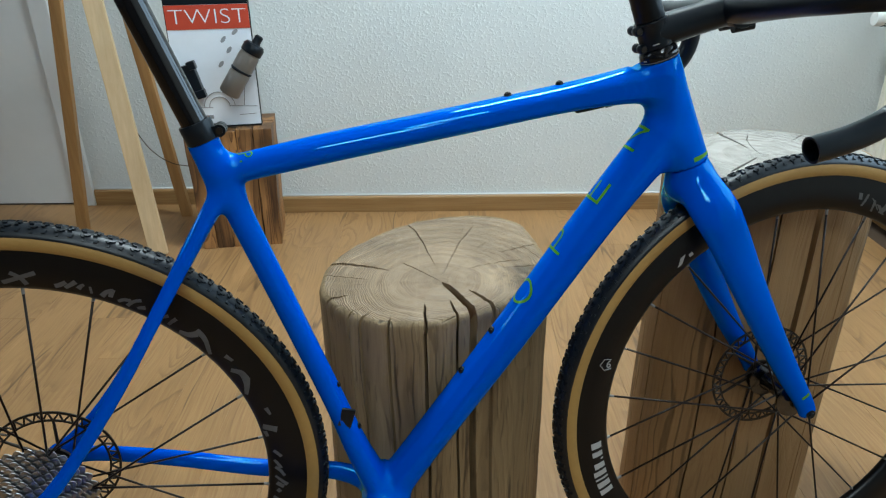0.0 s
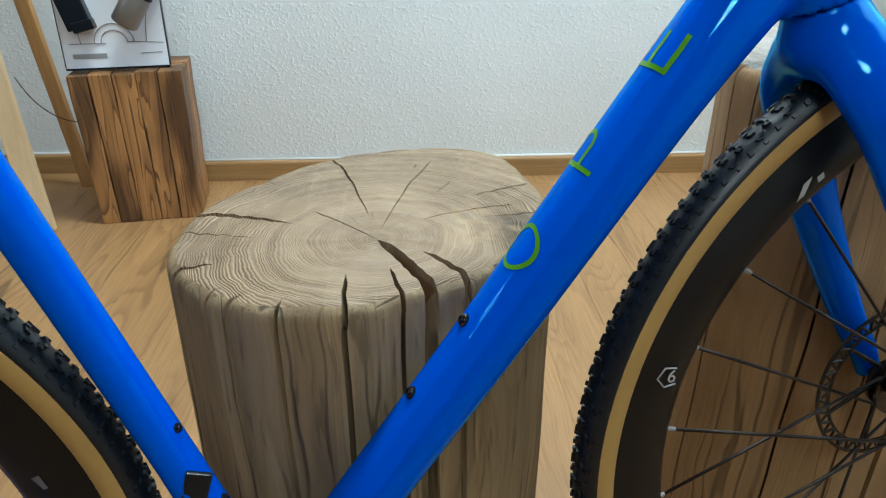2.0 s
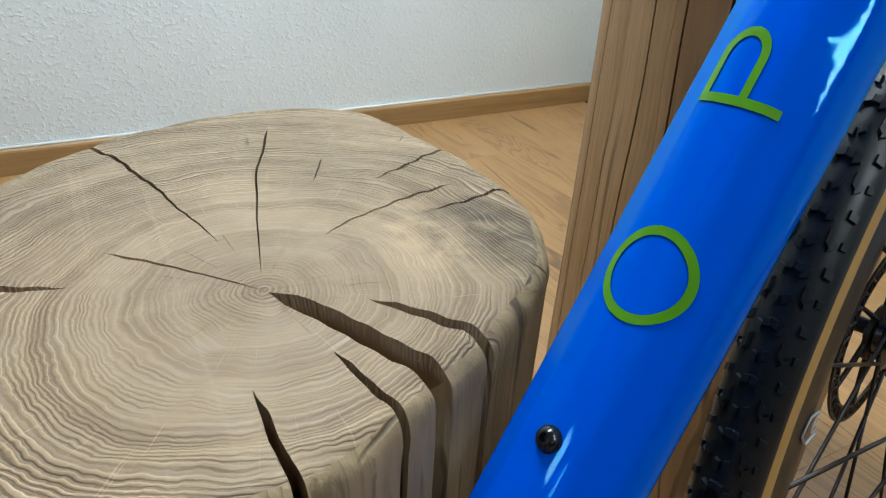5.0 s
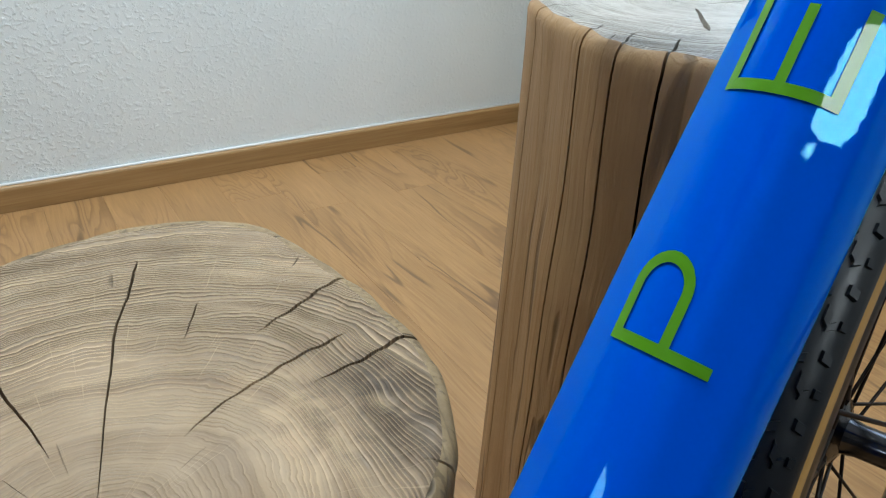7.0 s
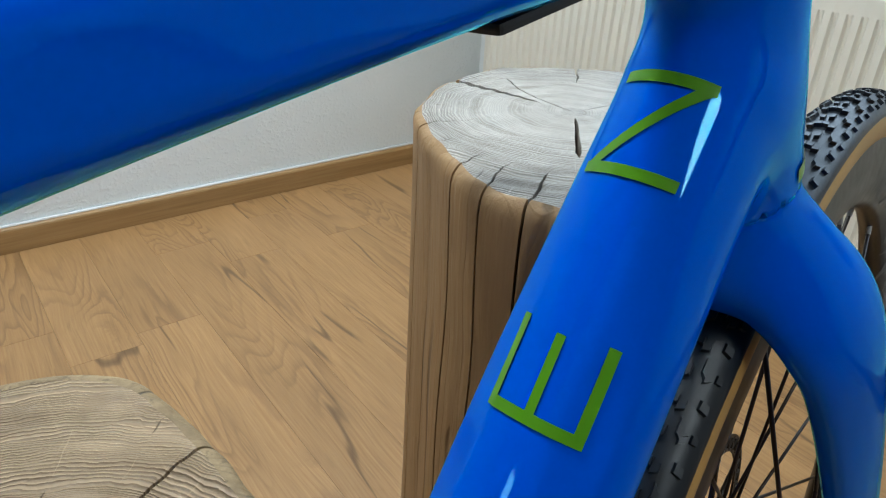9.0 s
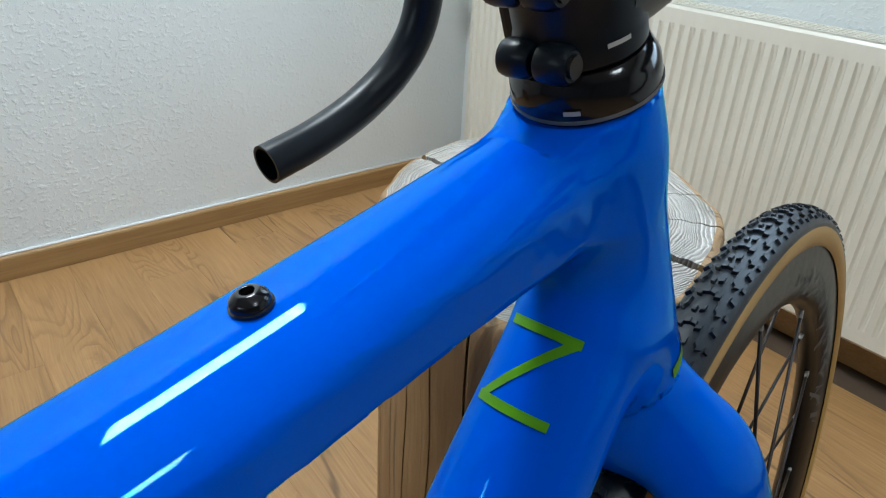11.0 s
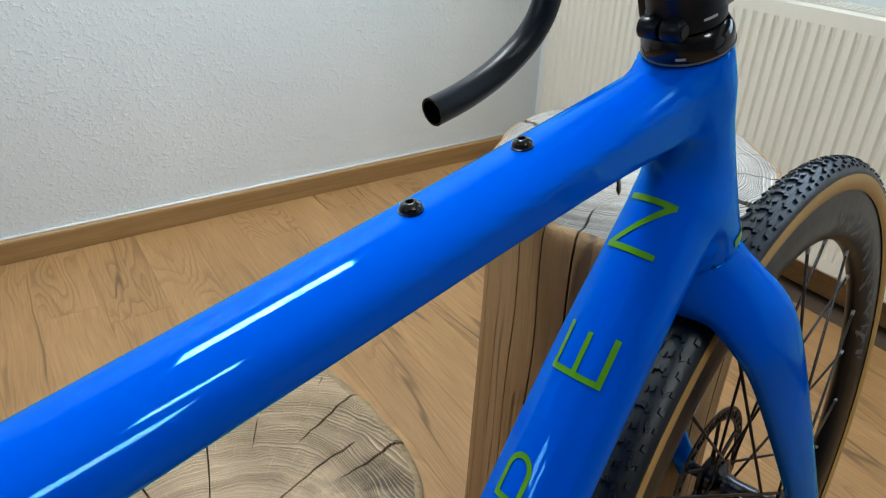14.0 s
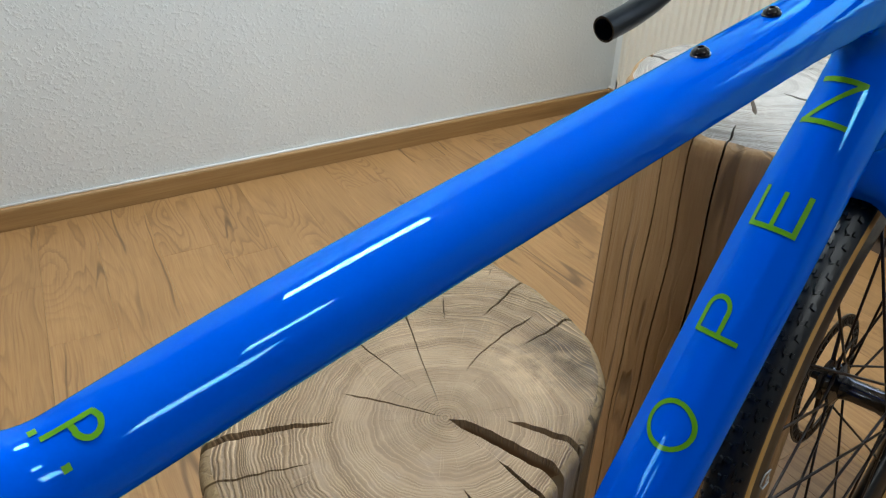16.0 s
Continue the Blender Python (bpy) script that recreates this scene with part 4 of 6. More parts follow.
    part("bottle_cap", lathe([(0.0, 0.137), (0.030, 0.137), (0.031, 0.140), (0.031, 0.158), (0.026, 0.166), (0.014, 0.168), (0.012, 0.172), (0.012, 0.190), (0.008, 0.194), (0.0, 0.194)], 36, "Z"), BLACK_ALU, b, "black screw cap with spout", smooth=True, crisp=35)
    part("band", lathe([(0.0306, 0.076), (0.0316, 0.077), (0.0316, 0.082), (0.0306, 0.083)], 40, "Z"), BLACK_ALU, b, "black rubber band", smooth=True)
    part("mount", box(-0.012, 0.028, 0.045, 0.012, 0.052, 0.085, 0.003), BLACK_ALU, b, "black magnetic mount")


build_display()


# ---- easel ----
def bar(p0, p1, w, d, facing, bevel=0.003):
    """A squared timber from p0 to p1, w wide across and d deep towards facing."""
    p0, p1, f = Vector(p0), Vector(p1), Vector(facing)
    ax = (p1 - p0)
    z = ax.normalized()
    x = f.cross(z).normalized()
    y = z.cross(x)
    bm = box(-w / 2, -d / 2, 0, w / 2, d / 2, ax.length, bevel)
    bmesh.ops.transform(bm, matrix=Matrix.Translation(p0) @ Matrix((x, y, z)).transposed().to_4x4(), verts=bm.verts)
    return bm


def build_easel():
    base = Vector((-0.95, 2.32, 0))
    root = thing("easel", "wooden tripod easel standing by the white door", "easel", m=Matrix.Translation(base))
    foot = lambda x, y: Vector((x, y, 0.001)) - base
    apex = Vector((-0.955, 2.36, 1.36)) - base
    part("leg", bar(foot(-1.137, 2.34), apex + Vector((-0.03, 0, 0)), 0.036, 0.022, (0, -1, 0)), HONEY, root, "honey-stained leg")
    part("leg", bar(foot(-0.822, 2.466), apex + Vector((0.03, 0.02, 0)), 0.036, 0.022, (0, -1, 0)), HONEY, root, "honey-stained leg")
    part("leg", bar(foot(-0.806, 2.145), apex + Vector((0.0, -0.05, 0)), 0.054, 0.020, (0.2, -1, 0)), PINE, root, "pale pine front leg")
    part("crossbar", bar(Vector((-1.07, 2.352, 0.92)) - base, Vector((-0.91, 2.40, 0.92)) - base, 0.03, 0.02, (0, -1, 0)), HONEY, root)
    w = spline([(-0.917, 2.40, 0.336), (-0.897, 2.40, 0.294), (-0.867, 2.40, 0.254), (-0.825, 2.40, 0.224), (-0.779, 2.40, 0.211), (-0.700, 2.40, 0.206)], 8)
    part("cord", tube([Vector(p) - base for p in w], 0.0016, 8), DARK_UNDER, root, "thin dark cord", smooth=True)


build_easel()


# ---- smooth bodies from blended tubes ----
class Body:
    """A solid made of oval tubes that melt into each other. A tube is a row of nodes (x, y, z, half height in the frame's plane, half width across)."""

    def __init__(self, tubes, melt, cuts=(), melts=None, bevels=None):
        self.tubes, self.melt, self.cuts = [], melt, cuts
        self.melts = melts or [melt] * len(tubes)
        for i, nodes in enumerate(tubes):
            e = (bevels or {}).get(i)
            p = spline(nodes, 9)
            segs = []
            for a, b in zip(p, p[1:]):
                t = b[:3] - a[:3]
                ln = np.linalg.norm(t)
                t = t / ln
                lat = np.array([0.0, 1, 0]) if abs(t[1]) < 0.95 else np.array([1.0, 0, 0])
                lat = lat - t * (lat @ t)
                lat /= np.linalg.norm(lat)
                segs.append((a, b, t, lat, np.cross(t, lat), ln, e))
            self.tubes.append(segs)

    @staticmethod
    def segment(p, seg):
        a, b, t, lat, bi, ln, e = seg
        d = p - a[:3]
        along = d @ t
        f = np.clip(along / ln, 0, 1)
        over = along - f * ln
        h, w = a[3] + (b[3] - a[3]) * f, a[4] + (b[4] - a[4]) * f
        m = np.minimum(h, w)
        up, side = d @ bi, np.abs(d @ lat)
        k = np.sqrt((up / h) ** 2 + (side / w) ** 2 + (over / m) ** 2)
        if e:
            # a flat bevel on both flanks: its turn from the top, where it begins and ends, how far out it lies at both
            turn, x0, x1, k0, k1 = e
            c, s = math.cos(turn), math.sin(turn)
            flat = (up * c + side * s) / np.sqrt((h * c) ** 2 + (w * s) ** 2) / (k0 + (k1 - k0) * np.clip((p[:, 0] - x0) / (x1 - x0), 0, 1))
            k = np.maximum(k, flat) + np.maximum(0.016 - np.abs(k - flat), 0) ** 2 / 0.064
        return (k - 1) * m

    def blend(self, v, w, melt):
        h = np.maximum(melt - np.abs(v - w), 0) / melt
        return np.minimum(v, w) - h * h * melt * 0.25

    def trim(self, p, v):
        for point, normal, where in self.cuts:
            plane = (p - np.array(point)) @ np.array(normal)
            v = np.where(where(p), np.maximum(v, plane), v)
        return v

    def at(self, p):
        v = None
        for segs, melt in zip(self.tubes, self.melts):
            w = None
            for s in segs:
                x = self.segment(p, s)
                w = x if w is None else np.minimum(w, x)
            v = w if v is None else self.blend(v, w, melt)
        return self.trim(p, v)

    def slope(self, p, e=0.0006):
        return np.stack([self.at(p + e * d) - self.at(p - e * d) for d in np.eye(3)], 1) / (2 * e)

    def mesh(self, name, step):
        ends = np.array([s[i][:3] for segs in self.tubes for s in segs for i in (0, 1)])
        lo, hi = ends.min(0) - 0.05, ends.max(0) + 0.05
        n = np.ceil((hi - lo) / step).astype(int) + 1
        axes = [lo[i] + step * np.arange(n[i]) for i in range(3)]
        V = np.full(n, 0.3)
        reach = self.melt + 0.012
        for segs, melt in zip(self.tubes, self.melts):
            T = np.full(n, 0.3)
            for s in segs:
                rad = max(s[0][3], s[0][4], s[1][3], s[1][4]) + reach
                a = np.minimum(s[0][:3], s[1][:3]) - rad
                b = np.maximum(s[0][:3], s[1][:3]) + rad
                i0 = np.clip(((a - lo) / step).astype(int), 0, n - 1)
                i1 = np.clip(((b - lo) / step).astype(int) + 2, 1, n)
                sl = tuple(slice(i0[k], i1[k]) for k in range(3))
                g = np.stack(np.meshgrid(*[axes[k][sl[k]] for k in range(3)], indexing="ij"), -1)
                T[sl] = np.minimum(T[sl], self.segment(g.reshape(-1, 3), s).reshape(g.shape[:3]))
            V = self.blend(V, T, melt)
        if self.cuts:
            g = np.stack(np.meshgrid(*axes, indexing="ij"), -1).reshape(-1, 3)
            V = self.trim(g, V.ravel()).reshape(V.shape)
        inside = V < 0
        c = sum(inside[i:n[0] - 1 + i, j:n[1] - 1 + j, k:n[2] - 1 + k].astype(np.int8) for i in (0, 1) for j in (0, 1) for k in (0, 1))
        cells = np.argwhere((c > 0) & (c < 8))
        index = np.full(n - 1, -1)
        index[tuple(cells.T)] = np.arange(len(cells))
        P = lo + (cells + 0.5) * step
        for _ in range(4):
            v, s = self.at(P), self.slope(P)
            move = s * (v / np.maximum((s * s).sum(1), 0.05))[:, None]
            P = P - np.clip(move, -step, step)
        faces = []
        for ax in range(3):
            u, w = [k for k in range(3) if k != ax]
            A = inside[tuple(slice(0, n[k] - 1) if k == ax else slice(1, n[k] - 1) for k in range(3))]
            B = inside[tuple(slice(1, n[k]) if k == ax else slice(1, n[k] - 1) for k in range(3))]
            for sign in (True, False):
                e = np.argwhere((A == sign) & (B == (not sign)))
                e[:, u] += 1
                e[:, w] += 1
                quad = []
                for du, dw in ((0, 0), (1, 0), (1, 1), (0, 1)):
                    q = e.copy()
                    q[:, u] -= du
                    q[:, w] -= dw
                    quad.append(index[tuple(q.T)])
                quad = np.stack(quad, 1)
                flip = sign if ax != 1 else not sign
                faces.append(quad if not flip else quad[:, ::-1])
        F = np.concatenate(faces)
        me = bpy.data.meshes.new(name)
        me.from_pydata(P.tolist(), [], F.tolist())
        bm = bmesh.new()
        bm.from_mesh(me)
        bmesh.ops.recalc_face_normals(bm, faces=bm.faces)
        bm.to_mesh(me)
        bm.free()
        me.shade_smooth()
        s = self.slope(P, 0.0016)
        me.normals_split_custom_set_from_vertices((s / np.linalg.norm(s, axis=1)[:, None]).tolist())
        return me

    def drape(self, start, way, proud=0.0005):
        """Moves points along a direction until they lie on the skin."""
        p, way = np.array(start, float), np.array(way, float)
        way /= np.linalg.norm(way)
        for _ in range(60):
            p = p + way * np.clip(self.at(p), -0.01, 0.02)[:, None] * 0.7
        s = self.slope(p)
        return p + s / np.linalg.norm(s, axis=1)[:, None] * proud


def ribbon(lines, half, closed=False):
    """Flat strips in a plane: each line is a list of (u, v); returns points and faces."""
    pts, faces = [], []
    for line in lines:
        q = [np.array(line[0], float)]
        for a, b in zip(line, line[1:]):
            a, b = np.array(a, float), np.array(b, float)
            k = max(1, int(np.linalg.norm(b - a) / 0.0025))
            q += [a + (b - a) * i / k for i in range(1, k + 1)]
        q = np.array(q)
        d = np.gradient(q, axis=0)
        d /= np.linalg.norm(d, axis=1)[:, None]
        nrm = np.stack([-d[:, 1], d[:, 0]], 1)
        base = len(pts)
        for a, b in zip(q, nrm):
            pts += [a + b * half, a, a - b * half]
        for i in range(len(q) - 1):
            o = base + 3 * i
            faces += [(o, o + 1, o + 4, o + 3), (o + 1, o + 2, o + 5, o + 4)]
    return np.array(pts), faces


def strip_mesh(name, pts, faces, material, parent, label=""):
    me = bpy.data.meshes.new(name)
    me.from_pydata(pts.tolist(), [], faces)
    bm = bmesh.new()
    bm.from_mesh(me)
    bmesh.ops.recalc_face_normals(bm, faces=bm.faces)
    bm.to_mesh(me)
    bm.free()
    return link_mesh(name, me, material, parent, label)


# ---- the bicycle; x forwards, y to its left, z up in its own plane ----
PLANE_A, PLANE_B, PLANE_C = 0.8382, 0.175, 0.066
bn = Vector((PLANE_B, -1, PLANE_C)).normalized()
bu = Vector((1, PLANE_B, 0)).normalized()
bv = bu.cross(-bn)
BIKE = Matrix((bu, -bn, bv)).transposed().to_4x4()
BIKE.translation = (0, PLANE_A, 0)
bike = thing("bicycle", "glossy blue gravel bicycle frame with tan-wall tyres, leaning by the stumps", "bicycle", m=BIKE)

RAKE_TILT = radians(20.6)
HEAD = Vector((0.3515, 0, 0.8180))
AXIS = Vector((-math.sin(RAKE_TILT), 0, math.cos(RAKE_TILT)))
STEER_BAR = Matrix.Translation(HEAD) @ Matrix.Rotation(radians(-0.7), 4, AXIS) @ Matrix.Translation(-HEAD)
STEER = Matrix.Translation(HEAD) @ Matrix.Rotation(radians(2.0), 4, AXIS) @ Matrix.Translation(-HEAD)


def on_axis(z):
    """A point of the steering axis at a height."""
    return HEAD + AXIS * ((z - HEAD.z) / AXIS.z)


HUB_F, HUB_R, R_TYRE, R_NIP = Vector((0.5722, 0, 0.3630)), Vector((-0.3930, 0, 0.3425)), 0.347, 0.2665
ax = np.array(AXIS)
head_low = np.array(on_axis(0.697))
seat_dir = np.array([-0.325, 0, 0.946])
frame_tubes = [
    [(-0.131, 0, 0.7205, 0.0150, 0.0150), (-0.0257, 0.0025, 0.7378, 0.0159, 0.0190), (0.1242, 0.0025, 0.7605, 0.0156, 0.0212), (0.2539, 0.0020, 0.7805, 0.0164, 0.0225), (0.3494, 0, 0.7940, 0.023, 0.0200)],
    [(0.0165, 0, 0.2620, 0.026, 0.032), (0.0555, 0, 0.3175, 0.0215, 0.0285), (0.1816, 0, 0.4866, 0.0222, 0.0280), (0.2954, 0, 0.6443, 0.0241, 0.0268), (0.3618, 0, 0.7278, 0.0288, 0.0235)],
    [tuple(on_axis(0.848)) + (0.0205, 0.0205), tuple(on_axis(0.802)) + (0.0212, 0.0205), tuple(on_axis(0.742)) + (0.0240, 0.0212), tuple(on_axis(0.682)) + (0.0275, 0.0245)],
    [(-0.1605, 0, 0.7994, 0.0165, 0.0160), (-0.1400, 0, 0.7319, 0.0165, 0.0150), (-0.1141, 0, 0.6547, 0.0140, 0.0150), (-0.0424, 0, 0.4378, 0.0135, 0.0170), (-0.0151, 0, 0.3506, 0.0155, 0.022), (0.0143, 0, 0.2721, 0.020, 0.032)],
    [(0.0186, -0.042, 0.2575, 0.026, 0.026), (0.0186, 0.0, 0.2575, 0.026, 0.026), (0.0186, 0.042, 0.2575, 0.026, 0.026)],
]
for sd in (-1, 1):
    frame_tubes.append([(-0.129, 0.003 * sd, 0.7027, 0.012, 0.008), (-0.1472 - 0.001 * (1 - sd), 0.014 * sd, 0.6789 + 0.0008 * (1 - sd), 0.0092, 0.0078), (-0.2052 - 0.0012 * (1 - sd), 0.036 * sd, 0.5875 + 0.001 * (1 - sd), 0.0076, 0.0066), (-0.2671 - 0.0012 * (1 - sd), 0.051 * sd, 0.4918 + 0.001 * (1 - sd), 0.0077, 0.0064), (-0.3325 - 0.001 * (1 - sd), 0.062 * sd, 0.4050 + 0.0008 * (1 - sd), 0.0076, 0.0062), (-0.396, 0.069 * sd, 0.342, 0.0105, 0.0060)])
    frame_tubes.append([(0.0022, 0.030 * sd, 0.2652, 0.016, 0.012), (-0.0483, 0.043 * sd, 0.2815, 0.0135, 0.0085), (-0.145, 0.048 * sd, 0.2987, 0.0125, 0.0085), (-0.2497, 0.057 * sd, 0.3233, 0.0115, 0.0080), (-0.342, 0.066 * sd, 0.3390, 0.0110, 0.0070), (-0.397, 0.069 * sd, 0.339, 0.0120, 0.0060)])
frame_body = Body(frame_tubes, 0.030, [
    (tuple(HEAD), tuple(ax), lambda p: (p - np.array(HEAD)) @ np.array([math.cos(RAKE_TILT), 0, math.sin(RAKE_TILT)]) > -0.034),
    (tuple(head_low), tuple(-ax), lambda p: p[:, 0] > 0.357),
    ((-0.1460, 0, 0.7551), tuple(seat_dir), lambda p: p[:, 0] < -0.10)], [0.026, 0.030, 0.017, 0.014, 0.020] + [0.012, 0.012] * 2, {0: (radians(98), 0.02, 0.24, 1.02, 0.88), 1: (radians(37.6), 0.29, 0.33, 0.957, 1.027)})
chassis = link_mesh("bike_frame", frame_body.mesh("bike_frame", 0.0032), BLUE, bike, "glossy bright blue carbon frame")

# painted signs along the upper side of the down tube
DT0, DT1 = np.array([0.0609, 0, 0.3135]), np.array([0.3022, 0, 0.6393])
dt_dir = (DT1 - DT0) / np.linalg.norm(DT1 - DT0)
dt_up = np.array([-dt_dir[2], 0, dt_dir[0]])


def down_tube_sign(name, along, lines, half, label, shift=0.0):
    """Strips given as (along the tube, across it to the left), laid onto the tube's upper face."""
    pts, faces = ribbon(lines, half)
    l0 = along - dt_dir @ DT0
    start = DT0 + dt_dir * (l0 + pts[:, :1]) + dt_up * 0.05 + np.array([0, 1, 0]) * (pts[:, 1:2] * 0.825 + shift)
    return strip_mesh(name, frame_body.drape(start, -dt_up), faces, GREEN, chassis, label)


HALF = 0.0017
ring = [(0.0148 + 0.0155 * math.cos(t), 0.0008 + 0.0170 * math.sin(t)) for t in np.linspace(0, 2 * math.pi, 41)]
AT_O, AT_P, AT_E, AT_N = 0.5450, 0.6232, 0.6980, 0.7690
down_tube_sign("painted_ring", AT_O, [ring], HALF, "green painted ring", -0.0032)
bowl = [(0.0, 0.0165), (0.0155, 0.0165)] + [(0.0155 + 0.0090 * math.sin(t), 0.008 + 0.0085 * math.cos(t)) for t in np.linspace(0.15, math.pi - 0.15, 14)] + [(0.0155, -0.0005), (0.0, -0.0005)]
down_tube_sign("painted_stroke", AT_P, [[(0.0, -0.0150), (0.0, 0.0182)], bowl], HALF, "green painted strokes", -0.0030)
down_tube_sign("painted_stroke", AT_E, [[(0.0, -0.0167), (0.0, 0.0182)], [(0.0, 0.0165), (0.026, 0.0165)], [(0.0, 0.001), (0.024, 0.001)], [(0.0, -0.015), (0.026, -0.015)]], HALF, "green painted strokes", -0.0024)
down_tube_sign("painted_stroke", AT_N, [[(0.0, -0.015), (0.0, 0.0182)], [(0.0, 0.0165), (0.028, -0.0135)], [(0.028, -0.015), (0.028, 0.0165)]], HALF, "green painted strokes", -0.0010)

# green band at the foot of the head tube, small sign on the top tube
band_pts = []
rows = 14
for i in range(rows + 1):
    a = radians(-28 - 62 * i / rows)
    for k in range(3):
        z = 0.0025 + 0.0072 * k * (0.45 + 0.55 * min(1, (i + 2) / rows))
        q = head_low + ax * z
        fwd = np.array([math.cos(RAKE_TILT), 0, math.sin(RAKE_TILT)])
        band_pts.append(q + 0.06 * (fwd * math.cos(a) + np.array([0, 1, 0]) * math.sin(a)))
band_pts = np.array(band_pts)
mid = head_low + ax * 0.007
ways = mid - band_pts
p = band_pts.copy()
ways = ways / np.linalg.norm(ways, axis=1)[:, None]
for _ in range(60):
    p = p + ways * np.clip(frame_body.at(p), -0.01, 0.02)[:, None] * 0.7
p = p - ways * 0.0006
strip_mesh("painted_band", p, [(3 * i + k, 3 * i + k + 1, 3 * i + k + 4, 3 * i + k + 3) for i in range(rows) for k in range(2)], GREEN, chassis, "green painted band")


def top_tube_sign(name, lines, half, label):
    """Strips given as (along the tube, up round its near side)."""
    pts, faces = ribbon(lines, half)
    slope = np.array([0.986, 0, 0.166])
    side = np.array([0.05, -0.50, 0.86])
    up = np.cross(side, slope)
    up = up if up[1] > 0 else -up
    base = np.array([-0.107, 0.0015, 0.7245])
    start = base + slope * pts[:, :1] + up * pts[:, 1:2] + side * 0.05
    return strip_mesh(name, frame_body.drape(start, -side), faces, GREEN, chassis, label)


hook = [(0.0005, 0.003), (0.0010, 0.0005)] + [(0.0042 + 0.0034 * math.cos(t), 0.0005 - 0.0042 * math.sin(t)) for t in np.linspace(0.25, math.pi - 0.25, 10)][::-1] + [(0.0076, 0.0005), (0.0068, 0.003)]
top_tube_sign("painted_sign", [[(-0.0068, 0.003), (0.0072, 0.003)], hook], 0.00085, "small green painted sign")
for x, y in ((-0.0075, 0.0062), (-0.0045, -0.0072)):
    top_tube_sign("painted_dot", [[(x - 0.0011, y), (x + 0.0011, y)]], 0.0010, "small green painted dot")


def screw(at, up, r, parent, name="bolt", label="black domed hex bolt"):
    """A domed cap screw with a hex socket and a thin washer."""
    bm = lathe([(r * 1.12, -0.001), (r * 1.12, 0.0006), (r, 0.0008), (r * 0.97, 0.0022), (r * 0.86, r * 0.62), (r * 0.62, r * 0.84), (r * 0.44, r * 0.90), (r * 0.38, r * 0.88), (r * 0.34, r * 0.45), (0.0, r * 0.42)], 24, "Z")
    ob = part(name, bm, BLACK_GLOSS, parent, label, smooth=True, crisp=50)
    ob.matrix_local = Matrix.Translation(at) @ Vector(up).to_track_quat("Z", "Y").to_matrix().to_4x4()
    return ob


def seat_on(body, start, way):
    return body.drape(np.array([start]), way, 0.0)[0]


for x in (0.1785, 0.2372):
    top = seat_on(frame_body, (x, 0.003, 0.86), (0, 0, -1))
    screw(top, (-0.17, 0, 1), 0.0042, chassis)
for q in ((0.1677, 0.493), (0.1287, 0.4409)):
    top = seat_on(frame_body, np.array([q[0], 0, q[1]]) + dt_up * 0.04, -dt_up)
    screw(top, dt_up, 0.0044, chassis)
for q, r in (((-0.0332, 0.4441), 0.003), ((-0.0107, 0.3811), 0.0035)):
    top = seat_on(frame_body, (q[0] + 0.05, -0.004, q[1] + 0.02), (-0.94, 0, -0.34))
    screw(top, (0.94, -0.1, 0.3), r, chassis)
slot = box(-0.016, -0.006, -0.0012, 0.016, 0.006, 0.0012, 0.001)
pt = part("cable_port", slot, BLACK_ALU, chassis, "black cable port under the top tube")
pt.matrix_local = Matrix.Translation(seat_on(frame_body, (0.272, 0, 0.70), (0, 0, 1))) @ pose(0, 0, 0, 0, -9, 0)
# battery port in the seat tube
port = box(-0.0085, -0.0022, -0.0115, 0.0085, 0.0022, 0.0135, 0.0021, 4)
box(0.0005, -0.0018, -0.0165, 0.0080, 0.0018, -0.0095, 0.0016, 3, bm=port)
pt = part("seat_tube_port", port, BLACK_ALU, chassis, "black plastic plug in the seat tube", smooth=True, crisp=40)
pt.matrix_local = Matrix.Translation(seat_on(frame_body, (-0.0249, -0.06, 0.4049), (0, 1, 0))) @ pose(0, 0, 0, 0, 18, 0)
bb = lathe([(0.0, -0.046), (0.016, -0.046), (0.021, -0.0455), (0.0225, -0.043), (0.0225, 0.043), (0.021, 0.0455), (0.0, 0.046)], 40, "Y")
o = part("bottom_bracket_cup", bb, BLACK_ALU, chassis, "black bearing cups of the bottom bracket", smooth=True, crisp=40)
o.location = (0.0186, 0, 0.2575)

# seat post and clamp
sp0, sd_ = Vector((-0.1460, 0, 0.7551)), Vector(seat_dir)
bm = bmesh.new()
rod(bm, sp0 - sd_ * 0.02, sp0 + sd_ * 0.36, 0.0138, sides=40)
part("seat_post", bm, CARBON_GLOSS, bike, "black carbon seat post", smooth=True, crisp=40)
cl = lathe([(0.0140, -0.007), (0.0166, -0.007), (0.0172, -0.005), (0.0172, 0.012), (0.0166, 0.014), (0.0140, 0.014)], 40, "Z")
c = part("seat_clamp", cl, BLACK_ALU, bike, "black seat clamp with bolt", smooth=True, crisp=40)
COLLAR = Matrix.Translation(sp0 + sd_ * 0.006) @ sd_.to_track_quat("Z", "Y").to_matrix().to_4x4()
c.matrix_local = COLLAR
eye_ = sp0 + sd_ * 0.015 + Vector((0.0230, 0, -0.0036))
for y0, y1 in ((-0.0090, -0.0010), (0.0010, 0.0090)):
    lug = bmesh.new()
    rod(lug, eye_ + Vector((0, y0, 0)), eye_ + Vector((0, y1, 0)), 0.0064, sides=24)
    box(eye_.x - 0.016, min(y0, y1), eye_.z - 0.007, eye_.x - 0.002, max(y0, y1), eye_.z + 0.005, 0.0015, bm=lug)
    l = part("clamp_lug", lug, BLACK_ALU, c, smooth=True, crisp=40)
    l.matrix_local = COLLAR.inverted()
bm = bmesh.new()
